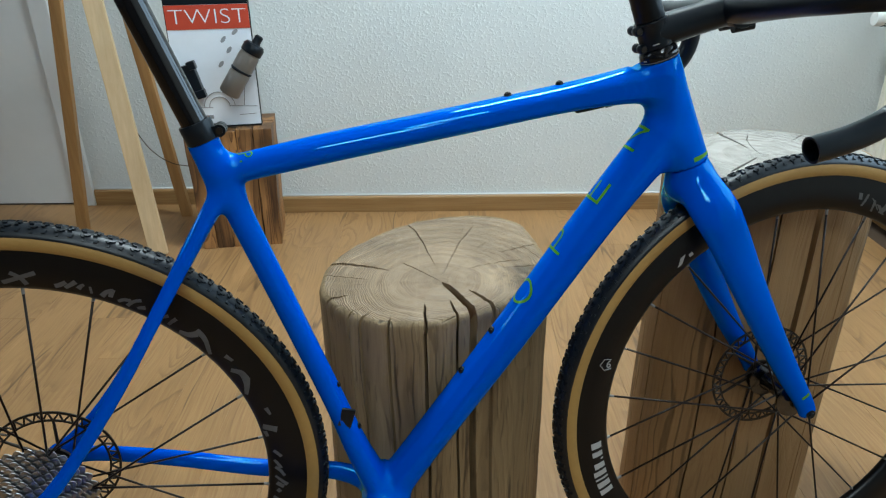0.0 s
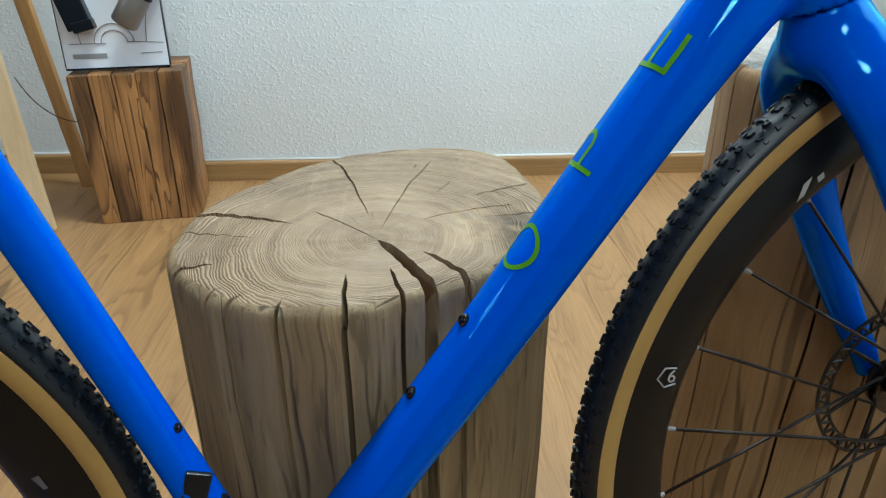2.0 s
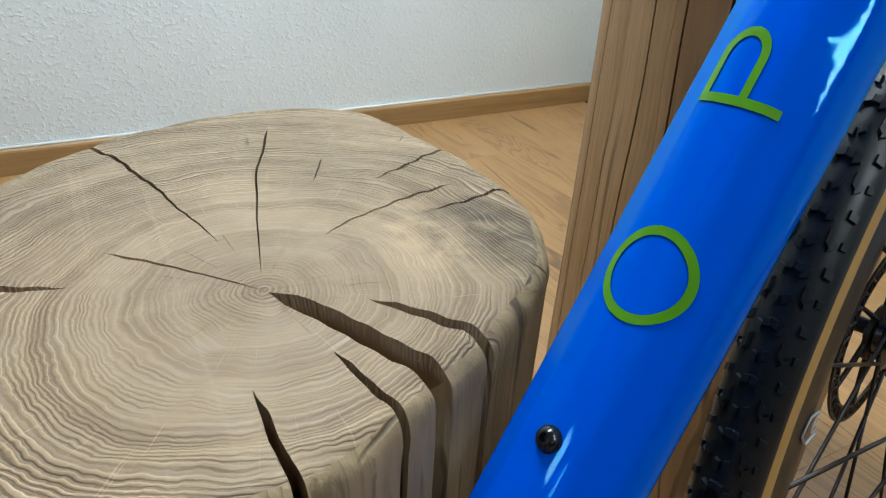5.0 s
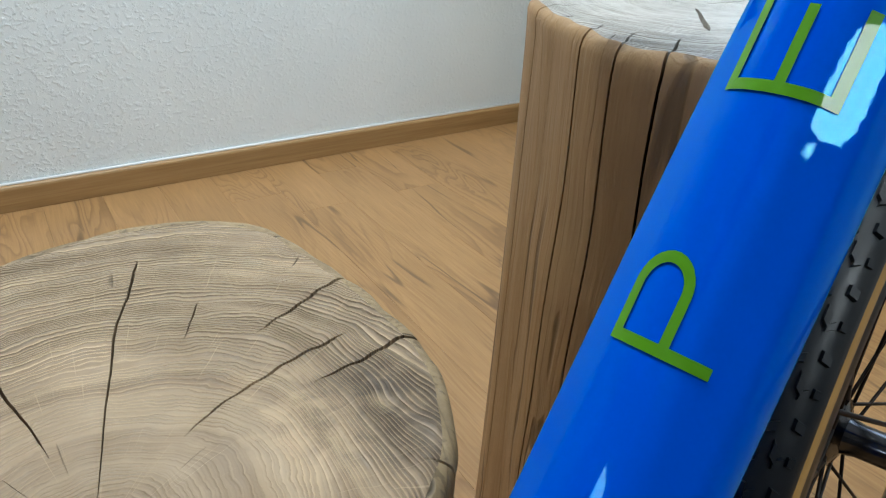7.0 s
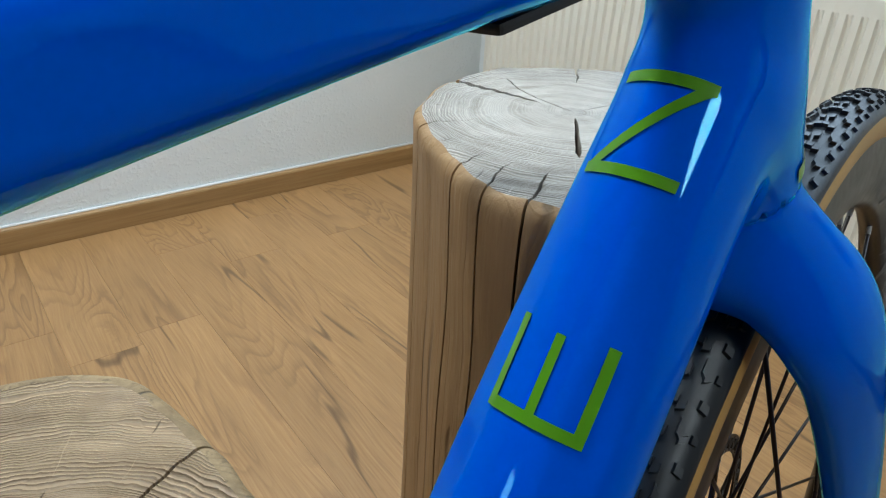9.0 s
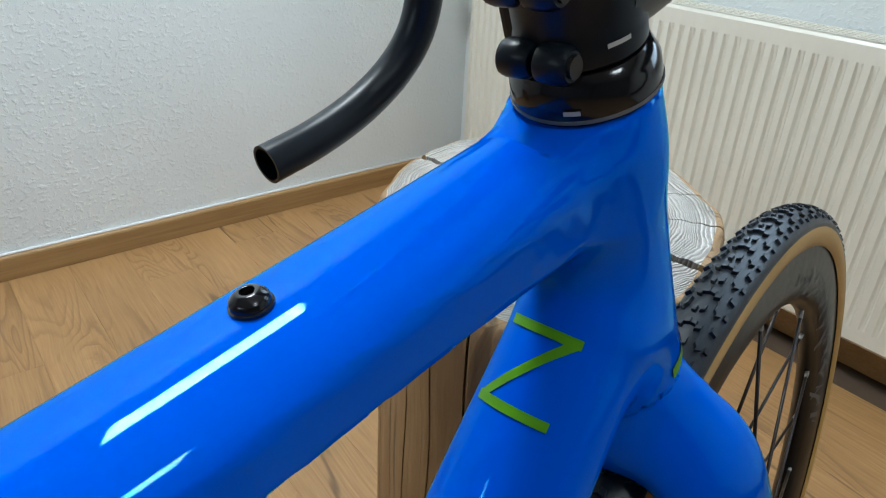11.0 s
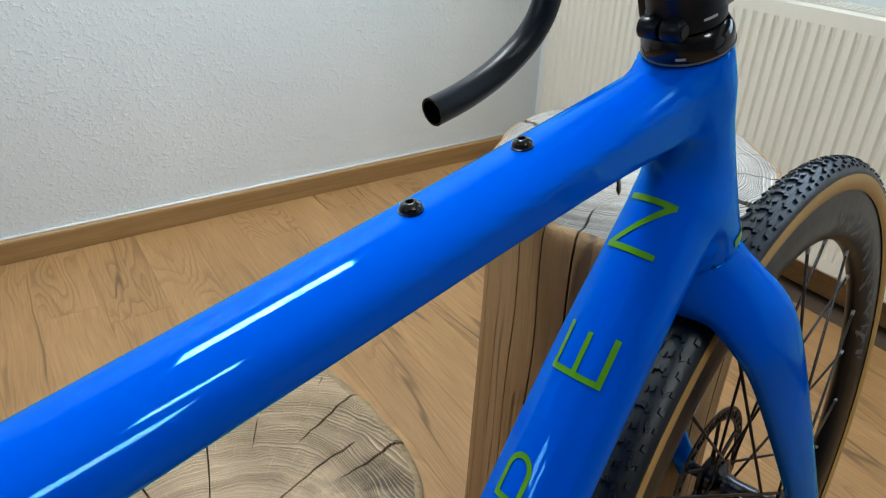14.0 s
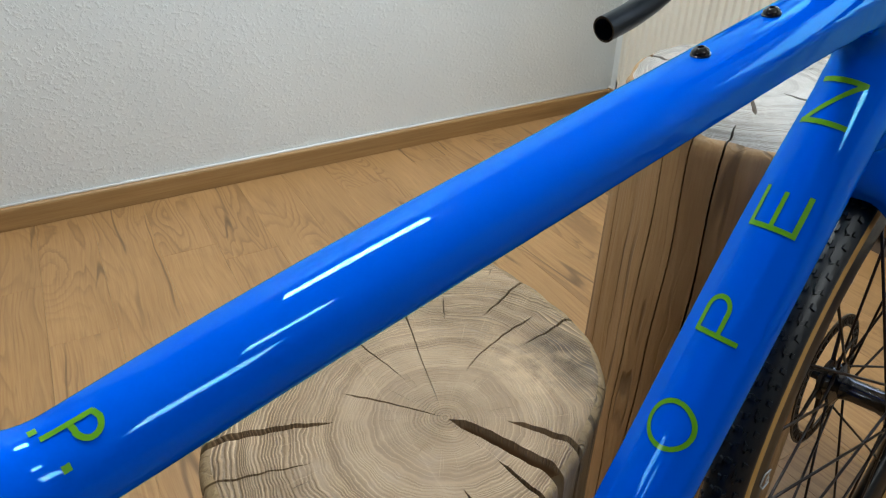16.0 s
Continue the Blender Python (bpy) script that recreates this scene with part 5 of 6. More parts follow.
rod(bm, eye_ + Vector((0, -0.0098, 0)), eye_ + Vector((0, 0.0098, 0)), 0.0036, sides=18)
s_ = part("clamp_bolt", bm, DARK_STEEL, c, "steel clamp bolt", smooth=True, crisp=40)
s_.matrix_local = COLLAR.inverted()

# fork
fork_tubes = [
    [tuple(on_axis(0.712)) + (0.0236, 0.0212), tuple(on_axis(0.692)) + (0.0238, 0.0214), tuple(on_axis(0.678)) + (0.0225, 0.0215)]]
for sd in (-1, 1):
    fork_tubes.append([(0.4030, 0.008 * sd, 0.672, 0.0195, 0.0140), (0.4110, 0.0235 * sd, 0.6620, 0.0260, 0.0170), (0.4215, 0.0375 * sd, 0.6430, 0.0280, 0.0155), (0.4385, 0.0460 * sd, 0.6116, 0.0258, 0.0132), (0.4795, 0.0540 * sd, 0.5345, 0.0210, 0.0115), (0.5390, 0.0590 * sd, 0.4340, 0.0165, 0.0100), (0.5830, 0.060 * sd, 0.368, 0.0130, 0.0085), (0.5945, 0.060 * sd, 0.3475, 0.0120, 0.0080)])
# the blades sweep a little back, up and to the near side on their way to the axle
fork_tubes[1:] = [[(x - 0.0223 * f, y - 0.0080 * f, z + 0.0155 * f, h, w) for x, y, z, h, w in row for f in [min(max((0.672 - z) / 0.3245, 0), 1)]] for row in fork_tubes[1:]]
fork_body = Body(fork_tubes, 0.022, [(tuple(head_low - ax * 0.0012), tuple(ax), lambda p: p[:, 2] > 0.6)])
fork = link_mesh("fork", fork_body.mesh("fork", 0.0032), BLUE, bike, "glossy bright blue carbon fork")
fork.matrix_local = STEER
tip = part("axle_end", lathe([(0.0, -0.0708), (0.003, -0.0708), (0.0035, -0.0685), (0.0062, -0.0685), (0.0065, -0.066), (0.0065, 0.066), (0.0, 0.066)], 24, "Y"), BLACK_ALU, fork, "black thru-axle", smooth=True, crisp=40)
tip.location = HUB_F + Vector((0, -0.008, 0))
pts, faces = ribbon([[(-0.006, 0.0), (0.006, 0.0)]], 0.0022)
start = np.array([0.5590, -0.12, 0.3925]) + np.array([0.88, 0, 0.47]) * pts[:, :1] + np.array([-0.47, 0, 0.88]) * pts[:, 1:2]
strip_mesh("painted_band", fork_body.drape(start, (0, 1, 0)), faces, GREEN, fork, "small green painted band")

# headset, spacers, stem and handlebar
turn = AXIS.to_track_quat("Z", "Y").to_matrix().to_4x4()


def on_steerer(name, profile, material, label, parent=None):
    ob = part(name, lathe(profile, 56, "Z"), material, parent or bike, label, smooth=True, crisp=35)
    ob.matrix_local = STEER_BAR @ Matrix.Translation(HEAD) @ turn
    return ob


on_steerer("headset_cover", [(0.0, 0.0005), (0.0212, 0.0005), (0.0217, 0.002), (0.0212, 0.008), (0.0190, 0.0125), (0.0180, 0.0135), (0.0, 0.0135)], BLACK_GLOSS, "glossy black headset cover")
on_steerer("headset_ring", [(0.0210, 0.0012), (0.0219, 0.0014), (0.0219, 0.0024), (0.0210, 0.0026)], GREY_PRINT, "thin grey printed ring on the headset")
on_steerer("spacer", [(0.0, 0.0445), (0.0158, 0.0445), (0.0163, 0.0450), (0.0163, 0.1600), (0.0158, 0.1605), (0.0, 0.1605)], CARBON, "black carbon spacers on the steerer")
stem = on_steerer("stem", [(0.0, 0.0140), (0.0172, 0.0140), (0.0182, 0.0150), (0.0182, 0.0200), (0.0176, 0.0215), (0.0176, 0.0400), (0.0182, 0.0415), (0.0182, 0.0430), (0.0172, 0.0440), (0.0, 0.0440)], BLACK_ALU, "matt black aluminium stem")
inv = (Matrix.Translation(HEAD) @ turn).inverted()
CLAMP = Vector((0.4343, 0, 0.8690))
root_ = HEAD + AXIS * 0.029
reach = CLAMP - root_
bm = tube([root_, root_ + reach * 0.25, root_ + reach * 0.5, root_ + reach * 0.85, CLAMP - reach.normalized() * 0.008], [0.0180, 0.0176, 0.0168, 0.0168, 0.0178], 36)
e = part("extension", bm, BLACK_ALU, stem, smooth=True, crisp=50)
e.matrix_local = inv
bm = lathe([(0.0162, -0.021), (0.0200, -0.021), (0.0208, -0.019), (0.0208, 0.019), (0.0200, 0.021), (0.0162, 0.021)], 36, "Y")
e = part("face_plate", bm, BLACK_ALU, stem, smooth=True, crisp=40)
e.matrix_local = inv @ Matrix.Translation(CLAMP)
for dz in (-0.020, 0.020):
    for dy in (-0.013, 0.013):
        bm = bmesh.new()
        rod(bm, (-0.010, dy, dz), (0.014, dy, dz), 0.0050, sides=14)
        e = part("face_plate_bolt", bm, BLACK_ALU, stem, smooth=True, crisp=40)
        e.matrix_local = inv @ Matrix.Translation(CLAMP) @ pose(0, 0, 0, 0, -8, 0)
back = Vector((-math.cos(RAKE_TILT), 0, -math.sin(RAKE_TILT)))
for lift in (0.0185, 0.0385):
    q = HEAD + AXIS * lift + back * 0.0190
    for y0, y1 in ((-0.0105, -0.0012), (0.0012, 0.0105)):
        bm = tube([q + Vector((0, y0, 0)), q + Vector((0, y0 + 0.002, 0)), q + Vector((0, y1 - 0.002, 0)), q + Vector((0, y1, 0))], [0.0040, 0.0052, 0.0054, 0.0050], 20)
        e = part("clamp_boss", bm, BLACK_ALU, stem, smooth=True, crisp=50)
        e.matrix_local = inv
    bm = bmesh.new()
    rod(bm, q + Vector((0, -0.0115, 0)), q + Vector((0, -0.0100, 0)), 0.0030, sides=16)
    e = part("clamp_bolt", bm, DARK_STEEL, stem, "dark steel clamp bolt", smooth=True, crisp=40)
    e.matrix_local = inv
bm = box(-0.0205, -0.0080, 0.0155, -0.0120, -0.0012, 0.0425, 0.002)
box(-0.0205, 0.0012, 0.0155, -0.0120, 0.0080, 0.0425, 0.002, bm=bm)
e = part("clamp_jaw", bm, BLACK_ALU, stem)


def ring_print(name, k0, k1, a0, a1, r, label):
    """A small printed bar round the steering column: heights along it, degrees from straight ahead."""
    fwd = Vector((math.cos(RAKE_TILT), 0, math.sin(RAKE_TILT)))
    bm = bmesh.new()
    rows = []
    for i in range(9):
        a = radians(a0 + (a1 - a0) * i / 8)
        rows.append([bm.verts.new(HEAD + AXIS * k + (fwd * math.cos(a) + Vector((0, 1, 0)) * math.sin(a)) * r) for k in (k0, k1)])
    for p, q in zip(rows, rows[1:]):
        bm.faces.new((p[0], q[0], q[1], p[1]))
    ob = part(name, bm, WHITE_PRINT, stem, label, smooth=True)
    ob.matrix_local = inv


ring_print("printed_bar", 0.0044, 0.0058, 198, 210, 0.0222, "small white printed word on the headset")
ring_print("printed_bar", 0.0195, 0.0208, 236, 258, 0.01855, "small white printed word on the stem")


def bar_half(sd):
    rows = [(0.443, 0.0, 0.867, 0.0159), (0.443, 0.035, 0.867, 0.0159), (0.443, 0.070, 0.867, 0.0135), (0.444, 0.120, 0.868, 0.0120), (0.447, 0.160, 0.869, 0.0120), (0.460, 0.187, 0.870, 0.0119), (0.492, 0.200, 0.869, 0.0119),
            (0.518, 0.205, 0.860, 0.0119), (0.530, 0.210, 0.838, 0.0119), (0.525, 0.214, 0.811, 0.0119), (0.507, 0.219, 0.788, 0.0119), (0.475, 0.223, 0.769, 0.0119), (0.435, 0.225, 0.756, 0.0119), (0.393, 0.226, 0.748, 0.0119)]
    return [(0.3843 + (x - 0.393) * (0.85 if y > 0.19 else 1.0) + (0.0 if y > 0.19 else -0.007), y * sd, z + 0.0010 * abs(y) / 0.226 - 0.0766 * y * sd, r) for x, y, z, r in rows]


hp = np.array(bar_half(-1)[:0:-1] + bar_half(1))
hp = spline(hp, 5)
hb = part("handlebar", tube(hp[:, :3], hp[:, 3], 28, wall=0.0018), BLACK_ALU, bike, "bare matt black drop handlebar with open ends", smooth=True, crisp=50)
hb.matrix_local = STEER_BAR


# ---- wheels ----
def build_wheel(name, hub, m, size, label, phase, rear=False):
    R = R_TYRE
    seat = 0.318
    rim_prof = [(seat, -0.0125), (seat + 0.003, -0.0128), (seat + 0.003, -0.011), (seat - 0.004, -0.0105), (seat - 0.004, 0.0105), (seat + 0.003, 0.011), (seat + 0.003, 0.0128), (seat, 0.0125),
                (0.304, 0.0140), (0.290, 0.0128), (0.276, 0.0085), (0.2705, 0.0045), (0.2690, 0.0), (0.2705, -0.0045), (0.276, -0.0085), (0.290, -0.0128), (0.304, -0.0140)]
    wheel = part(name, lathe(rim_prof, 128, "Y", close=True), CARBON, bike, label, smooth=True, crisp=45)
    wheel.matrix_local = m @ Matrix.Translation(hub) @ Matrix.Scale(size, 4)
    # tyre: tan sidewalls and black crown
    c, w = 0.3275, 0.0170
    crown = [(c + w * math.sin(t) * 1.0, w * math.cos(t) * 1.02) for t in np.linspace(radians(24), radians(156), 19)]
    crown = [(crown[0][0] - 0.0022, crown[0][1] * 0.985)] + crown + [(crown[-1][0] - 0.0022, crown[-1][1] * 0.985)]
    part("tyre_crown", lathe(crown, 160, "Y"), RUBBER, wheel, "black rubber tyre crown", smooth=True)
    for sd in (-1, 1):
        side = [(c + (w - 0.0004) * math.sin(t), sd * (w - 0.0003) * math.cos(t)) for t in np.linspace(radians(-34), radians(28), 12)]
        part("sidewall", lathe(side, 160, "Y"), TAN, wheel, "tan tyre sidewall", smooth=True)
    # tread blocks
    bm = bmesh.new()
    n = 84
    rng = random.Random(11)

    def block(ang, lat, length, width, height, skew):
        """A tapered rubber block on the crown: ang round the wheel, lat across (degrees from the middle)."""
        rows = []
        for top in (0, 1):
            k = 0.78 if top else 1.0
            for sx, sy in ((-1, -1), (1, -1), (1, 1), (-1, 1)):
                along, acr = sx * length / 2 * k, sy * width / 2 * k
                along, acr = along + math.tan(skew) * acr, acr
                t = radians(90) - radians(lat) - acr / w
                rad = w + (height if top else -0.0008)
                r = c + rad * math.sin(t)
                y = rad * math.cos(t) * 1.02
                a = ang + along / R
                rows.append(bm.verts.new((r * math.cos(a), y, r * math.sin(a))))
        for f in ((4, 5, 6, 7), (0, 1, 5, 4), (1, 2, 6, 5), (2, 3, 7, 6), (3, 0, 4, 7)):
            bm.faces.new([rows[i] for i in f])
    for i in range(n):
        a = 2 * math.pi * i / n
        q = 2 * math.pi / n
        # a zigzag bar over the middle, then small pairs, hooks and round shoulder knobs
        for lat, lift, skew in ((-15, 0.06, 0.45), (-5, -0.03, -0.3), (5, -0.03, 0.3), (15, 0.06, -0.45)):
            block(a + lift * q, lat, 0.0042, 0.0034, 0.0021, skew)
        for lat, lift in ((-6, 0.52), (7, 0.58)):
            block(a + lift * q, lat, 0.0050, 0.0026, 0.0019, 0.6 if lat < 0 else -0.3)
        for sd in (-1, 1):
            block(a + 0.40 * q, 25 * sd, 0.0070, 0.0026, 0.0020, 0.9 * sd)
            block(a + 0.52 * q, 31 * sd, 0.0036, 0.0030, 0.0020, -0.6 * sd)
            block(a + 0.95 * q, 40 * sd, 0.0046, 0.0040, 0.0020, 0.3 * sd)
            block(a + 0.45 * q, 45 * sd, 0.0040, 0.0030, 0.0015, 0.0)
    bmesh.ops.recalc_face_normals(bm, faces=bm.faces)
    t = part("tread", bm, RUBBER, wheel, "knobbly black tread blocks")
    tagged(t, kind="stuff")
    # hub
    half = 0.064 if rear else 0.048
    prof = [(0.0, -half), (0.009, -half), (0.0095, -half + 0.002), (0.0095, -0.036), (0.0135, -0.0345), (0.0240, -0.0330), (0.0265, -0.0315), (0.0265, -0.0290), (0.0235, -0.0275), (0.0150, -0.0240), (0.0128, -0.0150), (0.0128, 0.0130),
            (0.0150, 0.0225), (0.0240, 0.0260), (0.0270, 0.0275), (0.0270, 0.0300), (0.0245, 0.0315), (0.0180, 0.0330), (0.0180, 0.0385), (0.0095, 0.0390), (0.0095, half - 0.002), (0.009, half), (0.0, half)]
    part("hub", lathe(prof, 44, "Y"), HUB_SHELL, wheel, "glossy black hub", smooth=True, crisp=35)
    # spokes and nipples
    for i in range(24):
        a = radians(phase + 15 * i)
        sd = -1 if i % 2 else 1
        lead = 1 if (i // 2) % 2 else -1
        b = a + lead * radians(66)
        y0 = -0.0302 if sd < 0 else 0.0288
        foot = Vector((0.0235 * math.cos(b), y0, 0.0235 * math.sin(b)))
        head = Vector((R_NIP * math.cos(a), sd * 0.0028, R_NIP * math.sin(a)))
        bm = bmesh.new()
        rod(bm, foot, head, 0.00145, sides=7)
        part("spoke", bm, SPOKE, wheel, smooth=True)
        d = (head - foot).normalized()
        bm = bmesh.new()
        rod(bm, head - d * 0.0035, head + d * 0.005, 0.0019, sides=8)
        part("nipple", bm, NIPPLE, wheel, "dull alloy spoke nipple" if i == 0 else "", smooth=False)
    # brake disc: two rings joined by a zigzag, on six arms
    bm = bmesh.new()
    yd = 0.0415 if not rear else 0.0430
    for r0, r1 in ((0.0770, 0.0800), (0.0655, 0.0680)):
        lathe([(r0, yd - 0.0009), (r1, yd - 0.0009), (r1, yd + 0.0009), (r0, yd + 0.0009)], 72, "Y", bm=bm, close=True)
    for i in range(36):
        a, b = 2 * math.pi * i / 36, 2 * math.pi * (i + 0.5) / 36
        q = 2 * math.pi / 36
        for s0, s1 in ((a, b), (b, a + q)):
            r0, r1 = (0.0665, 0.0785) if s0 == a else (0.0785, 0.0665)
            rod(bm, (r0 * math.cos(s0), yd, r0 * math.sin(s0)), (r1 * math.cos(s1), yd, r1 * math.sin(s1)), 0.0013, sides=6)
    for i in range(6):
        a = math.pi * i / 3
        rod(bm, (0.018 * math.cos(a), yd, 0.018 * math.sin(a)), (0.067 * math.cos(a + 0.35), yd, 0.067 * math.sin(a + 0.35)), 0.0026, 0.0018, sides=8)
    lathe([(0.010, yd - 0.002), (0.024, yd - 0.002), (0.024, yd + 0.002), (0.010, yd + 0.002)], 36, "Y", bm=bm, close=True)
    part("brake_disc", bm, DARK_STEEL, wheel, "perforated dark steel brake disc")
    if rear:
        bm = bmesh.new()
        for k in range(11):
            y = -0.0225 - 0.0037 * k
            r = 0.0690 - 0.0046 * k
            teeth = int(r * 2 * math.pi / 0.0127)
            ringo, ringi = [], []
            for i in range(teeth * 4):
                a = 2 * math.pi * i / (teeth * 4)
                rr = r + (0.0036, 0.0018, -0.0018, 0.0018)[i % 4]
                ringo.append((rr, a))
            for yy, side in ((y - 0.0008, 0), (y + 0.0008, 1)):
                ringi.append(([bm.verts.new((q * math.cos(a), yy, q * math.sin(a))) for q, a in ringo], [bm.verts.new(((r - 0.011) * math.cos(a), yy, (r - 0.011) * math.sin(a))) for q, a in ringo]))
            (o0, i0), (o1, i1) = ringi
            N = len(o0)
            for i in range(N):
                j = (i + 1) % N
                bm.faces.new((o0[i], o0[j], i0[j], i0[i]))
                bm.faces.new((o1[i], i1[i], i1[j], o1[j]))
                bm.faces.new((o0[i], o1[i], o1[j], o0[j]))
                bm.faces.new((i0[i], i0[j], i1[j], i1[i]))
        for i in range(5):
            a = 2 * math.pi * i / 5
            rod(bm, (0.056 * math.cos(a), -0.022, 0.056 * math.sin(a)), (0.016 * math.cos(a), -0.058, 0.016 * math.sin(a)), 0.0028, sides=6)
        rod(bm, (0, -0.018, 0), (0, -0.062, 0), 0.0165, sides=28)
        bmesh.ops.recalc_face_normals(bm, faces=bm.faces)
        part("cassette", bm, STEEL, wheel, "grey steel sprocket cassette")
    return wheel


def rim_print(wheel, a0, r0, shapes, material, name, label):
    """Flat printed shapes on the near face of a rim; shapes in (degrees round, metres inwards) boxes with a slant."""
    for (d0, d1, s0, s1, slant) in shapes:
        bm = bmesh.new()
        grid = []
        for i in range(5):
            for j in range(4):
                f, g = i / 4, j / 3
                r = r0 - (s0 + (s1 - s0) * g)
                a = radians(a0 + d0 + (d1 - d0) * f + slant * g)
                # the rim's flank
                prof = ((0.321, 0.0129), (0.304, 0.0142), (0.290, 0.0130), (0.276, 0.0087), (0.2705, 0.0047))
                y = prof[-1][1]
                for (ra, ya), (rb, yb) in zip(prof, prof[1:]):
                    if rb <= r <= ra:
                        y = yb + (ya - yb) * (r - rb) / (ra - rb)
                grid.append(bm.verts.new((r * math.cos(a), -(y + 0.0004), r * math.sin(a))))
        for i in range(4):
            for j in range(3):
                bm.faces.new((grid[i * 4 + j], grid[i * 4 + j + 1], grid[i * 4 + j + 5], grid[i * 4 + j + 4]))
        part(name, bm, material, wheel, label, smooth=True)


LEAN_F = Matrix.Translation(HUB_F + Vector((0, -0.0095, 0))) @ Matrix.Rotation(radians(2.44), 4, AXIS) @ Matrix.Rotation(radians(-1.86), 4, "X") @ Matrix.Translation(-HUB_F)
front = build_wheel("front_wheel", HUB_F, LEAN_F, 0.961, "front wheel with deep black carbon rim and tan-wall tyre", 8.3)
rear_w = build_wheel("rear_wheel", HUB_R, Matrix.Translation((0, 0.008, 0)), 0.985, "rear wheel with deep black carbon rim and tan-wall tyre", 6.8, rear=True)


def flank(r):
    """Half the rim's width at a distance from the hub."""
    prof = ((0.269, 0.0), (0.2705, 0.0045), (0.276, 0.0085), (0.290, 0.0128), (0.304, 0.0140), (0.318, 0.0125))
    return float(np.interp(r, [q[0] for q in prof], [q[1] for q in prof]))


def rim_stroke(wheel, line, half, material, name, label):
    """A printed stroke on the near face of a rim along (degrees round, distance from the hub); half its width at both ends."""
    q = spline([(r * math.cos(radians(a)), r * math.sin(radians(a))) for a, r in line], 8) if len(line) > 2 else np.linspace(*[(r * math.cos(radians(a)), r * math.sin(radians(a))) for a, r in line], 9)
    d = np.gradient(q, axis=0)
    d /= np.linalg.norm(d, axis=1)[:, None]
    bm = bmesh.new()
    rows = []
    for i, (c, t) in enumerate(zip(q, d)):
        w = half[0] + (half[1] - half[0]) * i / (len(q) - 1)
        row = []
        for k in (-1, -0.5, 0, 0.5, 1):
            x, z = c[0] - t[1] * w * k, c[1] + t[0] * w * k
            row.append(bm.verts.new((x, -(flank(math.hypot(x, z)) + 0.0005), z)))
        rows.append(row)
    for a, b in zip(rows, rows[1:]):
        for i in range(4):
            bm.faces.new((a[i], a[i + 1], b[i + 1], b[i]))
    part(name, bm, material, wheel, label, smooth=True)


for line, w0, w1 in (
        ([(46.0, 0.2765), (43.8, 0.2805), (42.6, 0.2885)], 0.0030, 0.0045), ([(43.4, 0.2915), (40.6, 0.2890), (36.6, 0.2765)], 0.0040, 0.0022), ([(34.3, 0.2895), (32.2, 0.2918)], 0.0030, 0.0018),
        ([(30.3, 0.2810), (28.4, 0.2890), (26.0, 0.2890)], 0.0030, 0.0048), ([(26.6, 0.2895), (24.8, 0.2850), (22.2, 0.2765)], 0.0050, 0.0022), ([(17.0, 0.2895), (14.8, 0.2912)], 0.0030, 0.0016),
        ([(11.6, 0.2755), (10.2, 0.2920)], 0.0040, 0.0044), ([(10.0, 0.2755), (8.3, 0.2770)], 0.0030, 0.0022), ([(85.2, 0.2795), (78.4, 0.2938)], 0.0026, 0.0026), ([(83.3, 0.2925), (81.5, 0.2870), (80.3, 0.2775)], 0.0024, 0.0028)):
    rim_stroke(rear_w, line, (w0, w1), GREY_PRINT, "rim_print", "worn grey printed strokes")
rng = random.Random(21)
for lo, hi in ((49, 76), (88, 104), (-24, 5)):
    a = lo
    while a < hi:
        low, high = rng.uniform(0.2765, 0.281), rng.uniform(0.284, 0.2935)
        lean = rng.uniform(-2.6, 0.6)
        rim_stroke(rear_w, [(a, low), (a + lean * 0.4, (low + high) / 2 + rng.uniform(-0.002, 0.002)), (a + lean, high)], (rng.uniform(0.0014, 0.0034), rng.uniform(0.0012, 0.0030)), GREY_PRINT, "rim_print", "worn grey printed strokes")
        a += rng.uniform(1.5, 3.4)
strokes = []
d = 0.0
while d < 74:
    w_ = rng.uniform(0.5, 1.7)
    s_in = rng.uniform(0.018, 0.030)
    strokes.append((d, d + w_, s_in, min(0.046, s_in + rng.uniform(0.006, 0.018)), rng.uniform(-4, 4)))
    d += w_ + rng.uniform(0.2, 1.6)
rim_print(front, 4, 0.318, strokes, FAINT_PRINT, "rim_print", "faint grey scribbled print")
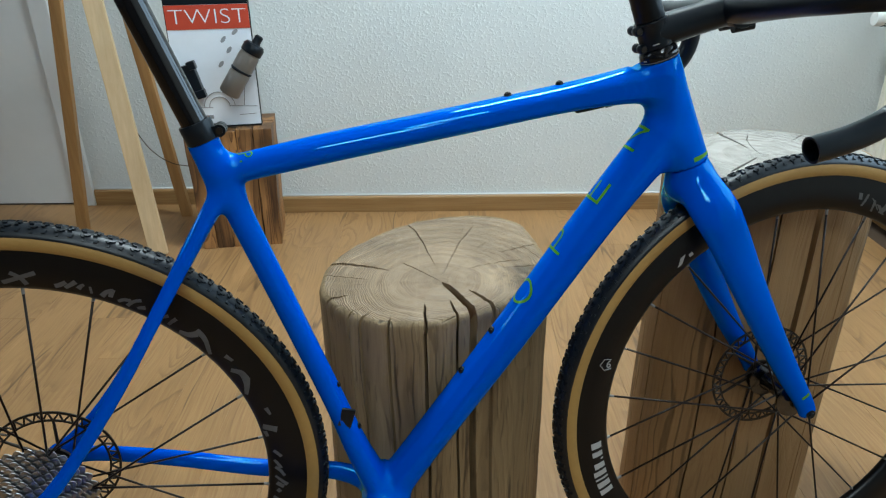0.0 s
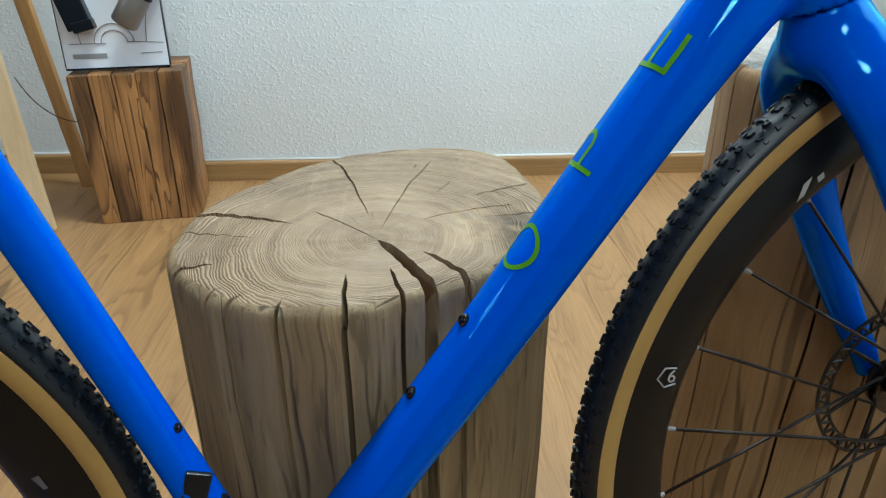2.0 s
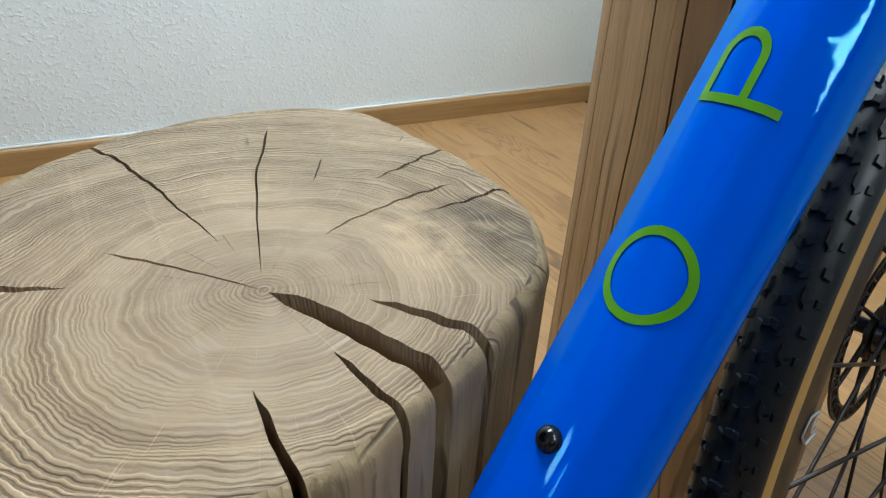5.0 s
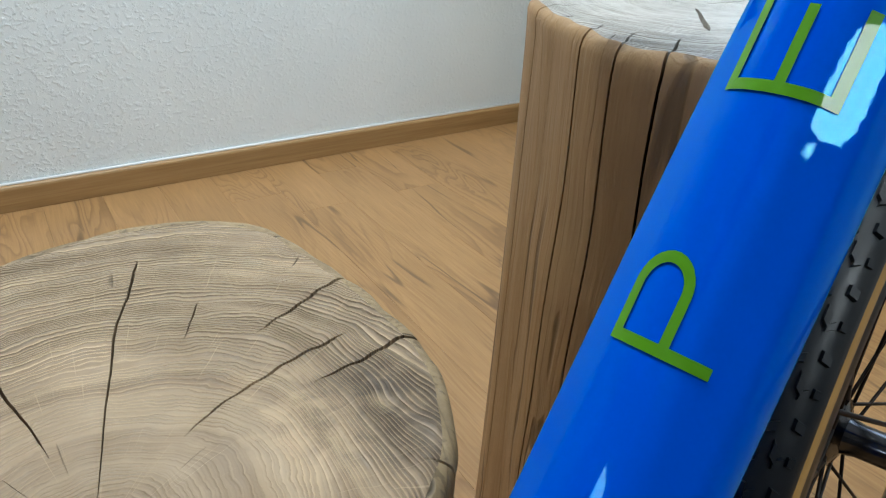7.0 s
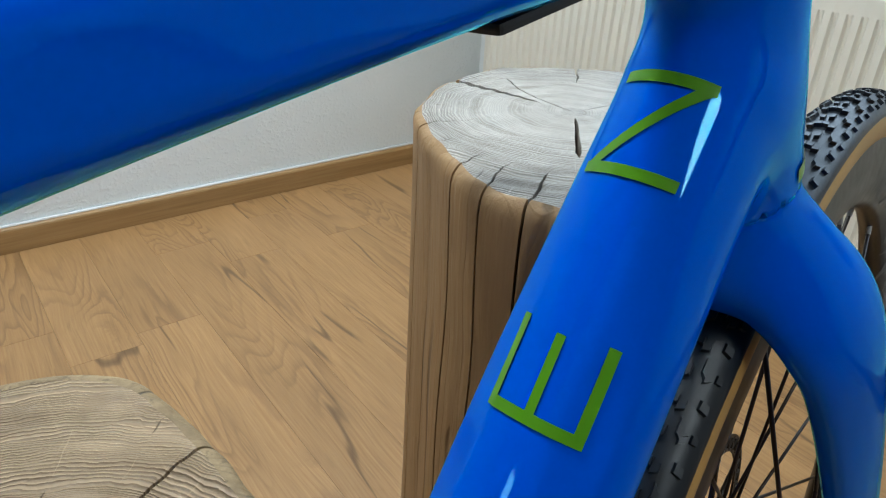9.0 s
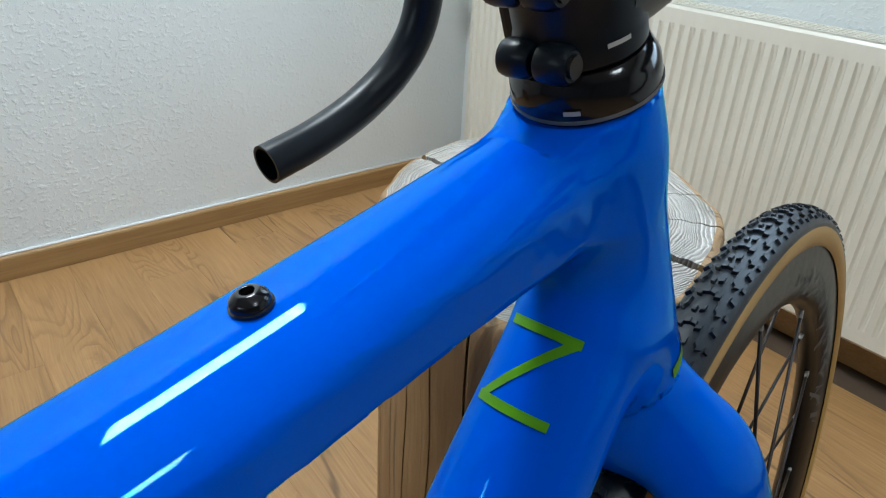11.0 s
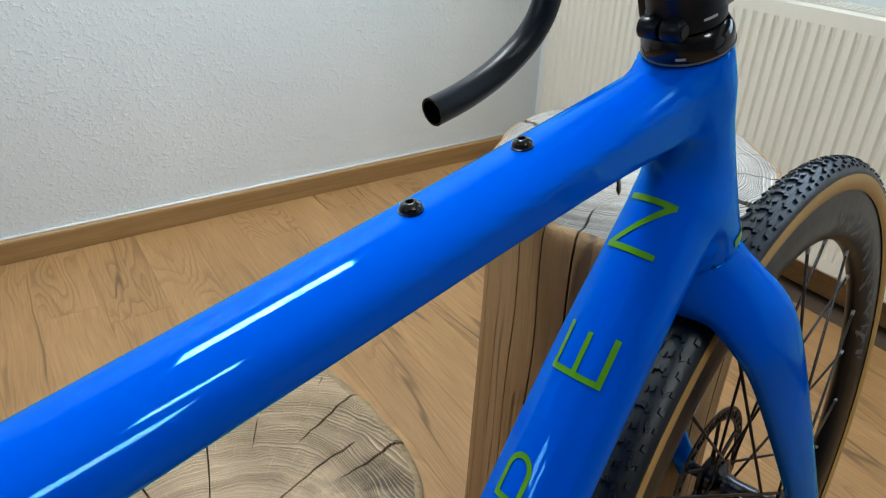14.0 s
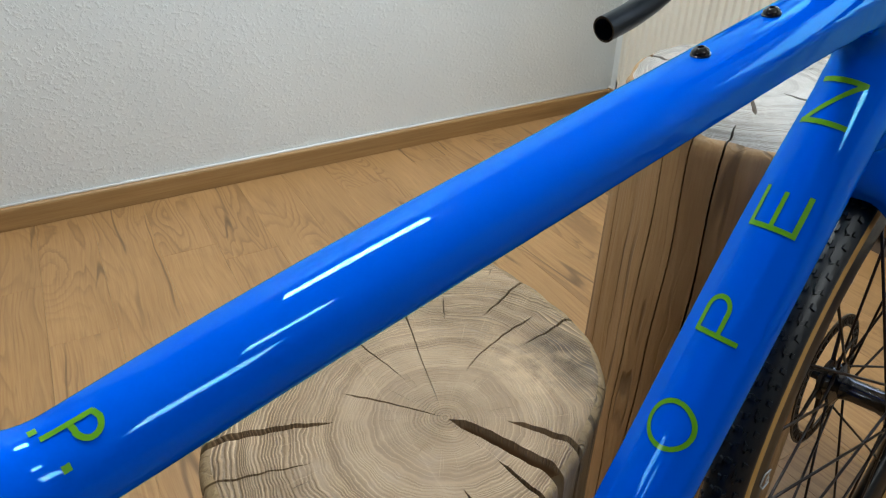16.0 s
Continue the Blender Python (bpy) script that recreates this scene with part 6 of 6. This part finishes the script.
rim_print(front, 186.5, 0.318, [(0, 2.0, 0.020, 0.036, 0), (3.0, 4.6, 0.020, 0.036, 0), (5.4, 5.9, 0.032, 0.036, 0), (6.8, 8.6, 0.020, 0.036, 0), (9.4, 11.0, 0.016, 0.036, 0), (11.8, 12.4, 0.016, 0.036, 0), (13.2, 15.0, 0.016, 0.036, 0), (15.8, 17.4, 0.016, 0.036, 0)], WHITE_PRINT, "white_bar", "white printed web address bar")
badge = radians(162.5)
at = Vector((0.2905 * math.cos(badge), -0.0148, 0.2905 * math.sin(badge)))
text_mesh("printed_number", "6", 0.0150, Matrix.Translation(at) @ pose(0, 0, 0, 90, 8, 0), WHITE_PRINT, front, 0.0002, "white printed figure 6 on the rim")
frame_ring = [at + Vector((-0.0025 + 0.0095 * math.cos(radians(a)), 0.0004, 0.0085 * math.sin(radians(a)))) for a in (50, 110, 180, 250, 310)]
part("printed_line", tube(frame_ring, 0.0007, 6), WHITE_PRINT, front, "white line round the printed figure", smooth=True)
rim_print(front, 126, 0.318, [(0, 1.2, 0.030, 0.036, 0), (1.8, 3.4, 0.026, 0.036, 2)], WHITE_PRINT, "white_mark", "small white printed mark")


# ---- floor planks, the last and most numerous pieces ----
def build_planks():
    width, length, x_first = 0.125, 1.28, 0.127
    lengths = {}

    def plank_mesh(L):
        key = round(L, 3)
        if key not in lengths:
            me = bpy.data.meshes.new("plank")
            bm = box(0.0001, 0.0001, -0.008, width - 0.0001, L - 0.0001, 0.0, 0.0004, 1)
            bm.to_mesh(me)
            bm.free()
            me.materials.append(PLANK)
            lengths[key] = me
        return lengths[key]
    rng = random.Random(5)
    k0 = math.ceil((ROOM_X0 - x_first) / width)
    k1 = math.floor((ROOM_X1 - x_first) / width)
    starts = {0: 2.11, -3: 1.96, 2: 2.02, 3: 2.31}
    for k in range(k0, k1):
        x = x_first + k * width
        end = starts.get(k, ROOM_Y1 - rng.choice((0.12, 0.31, 0.52, 0.74, 0.93, 1.12)))
        cuts = [(ROOM_Y1 if x > NICHE_X - 0.03 else NICHE_Y) - 0.002, end]
        while cuts[-1] > ROOM_Y0:
            cuts.append(max(cuts[-1] - length, ROOM_Y0))
        for hi, lo in zip(cuts, cuts[1:]):
            if hi - lo < 0.03:
                continue
            ob = new("plank", plank_mesh(hi - lo))
            ob.parent = FLOOR
            ob.location = (x, lo, 0)


build_planks()
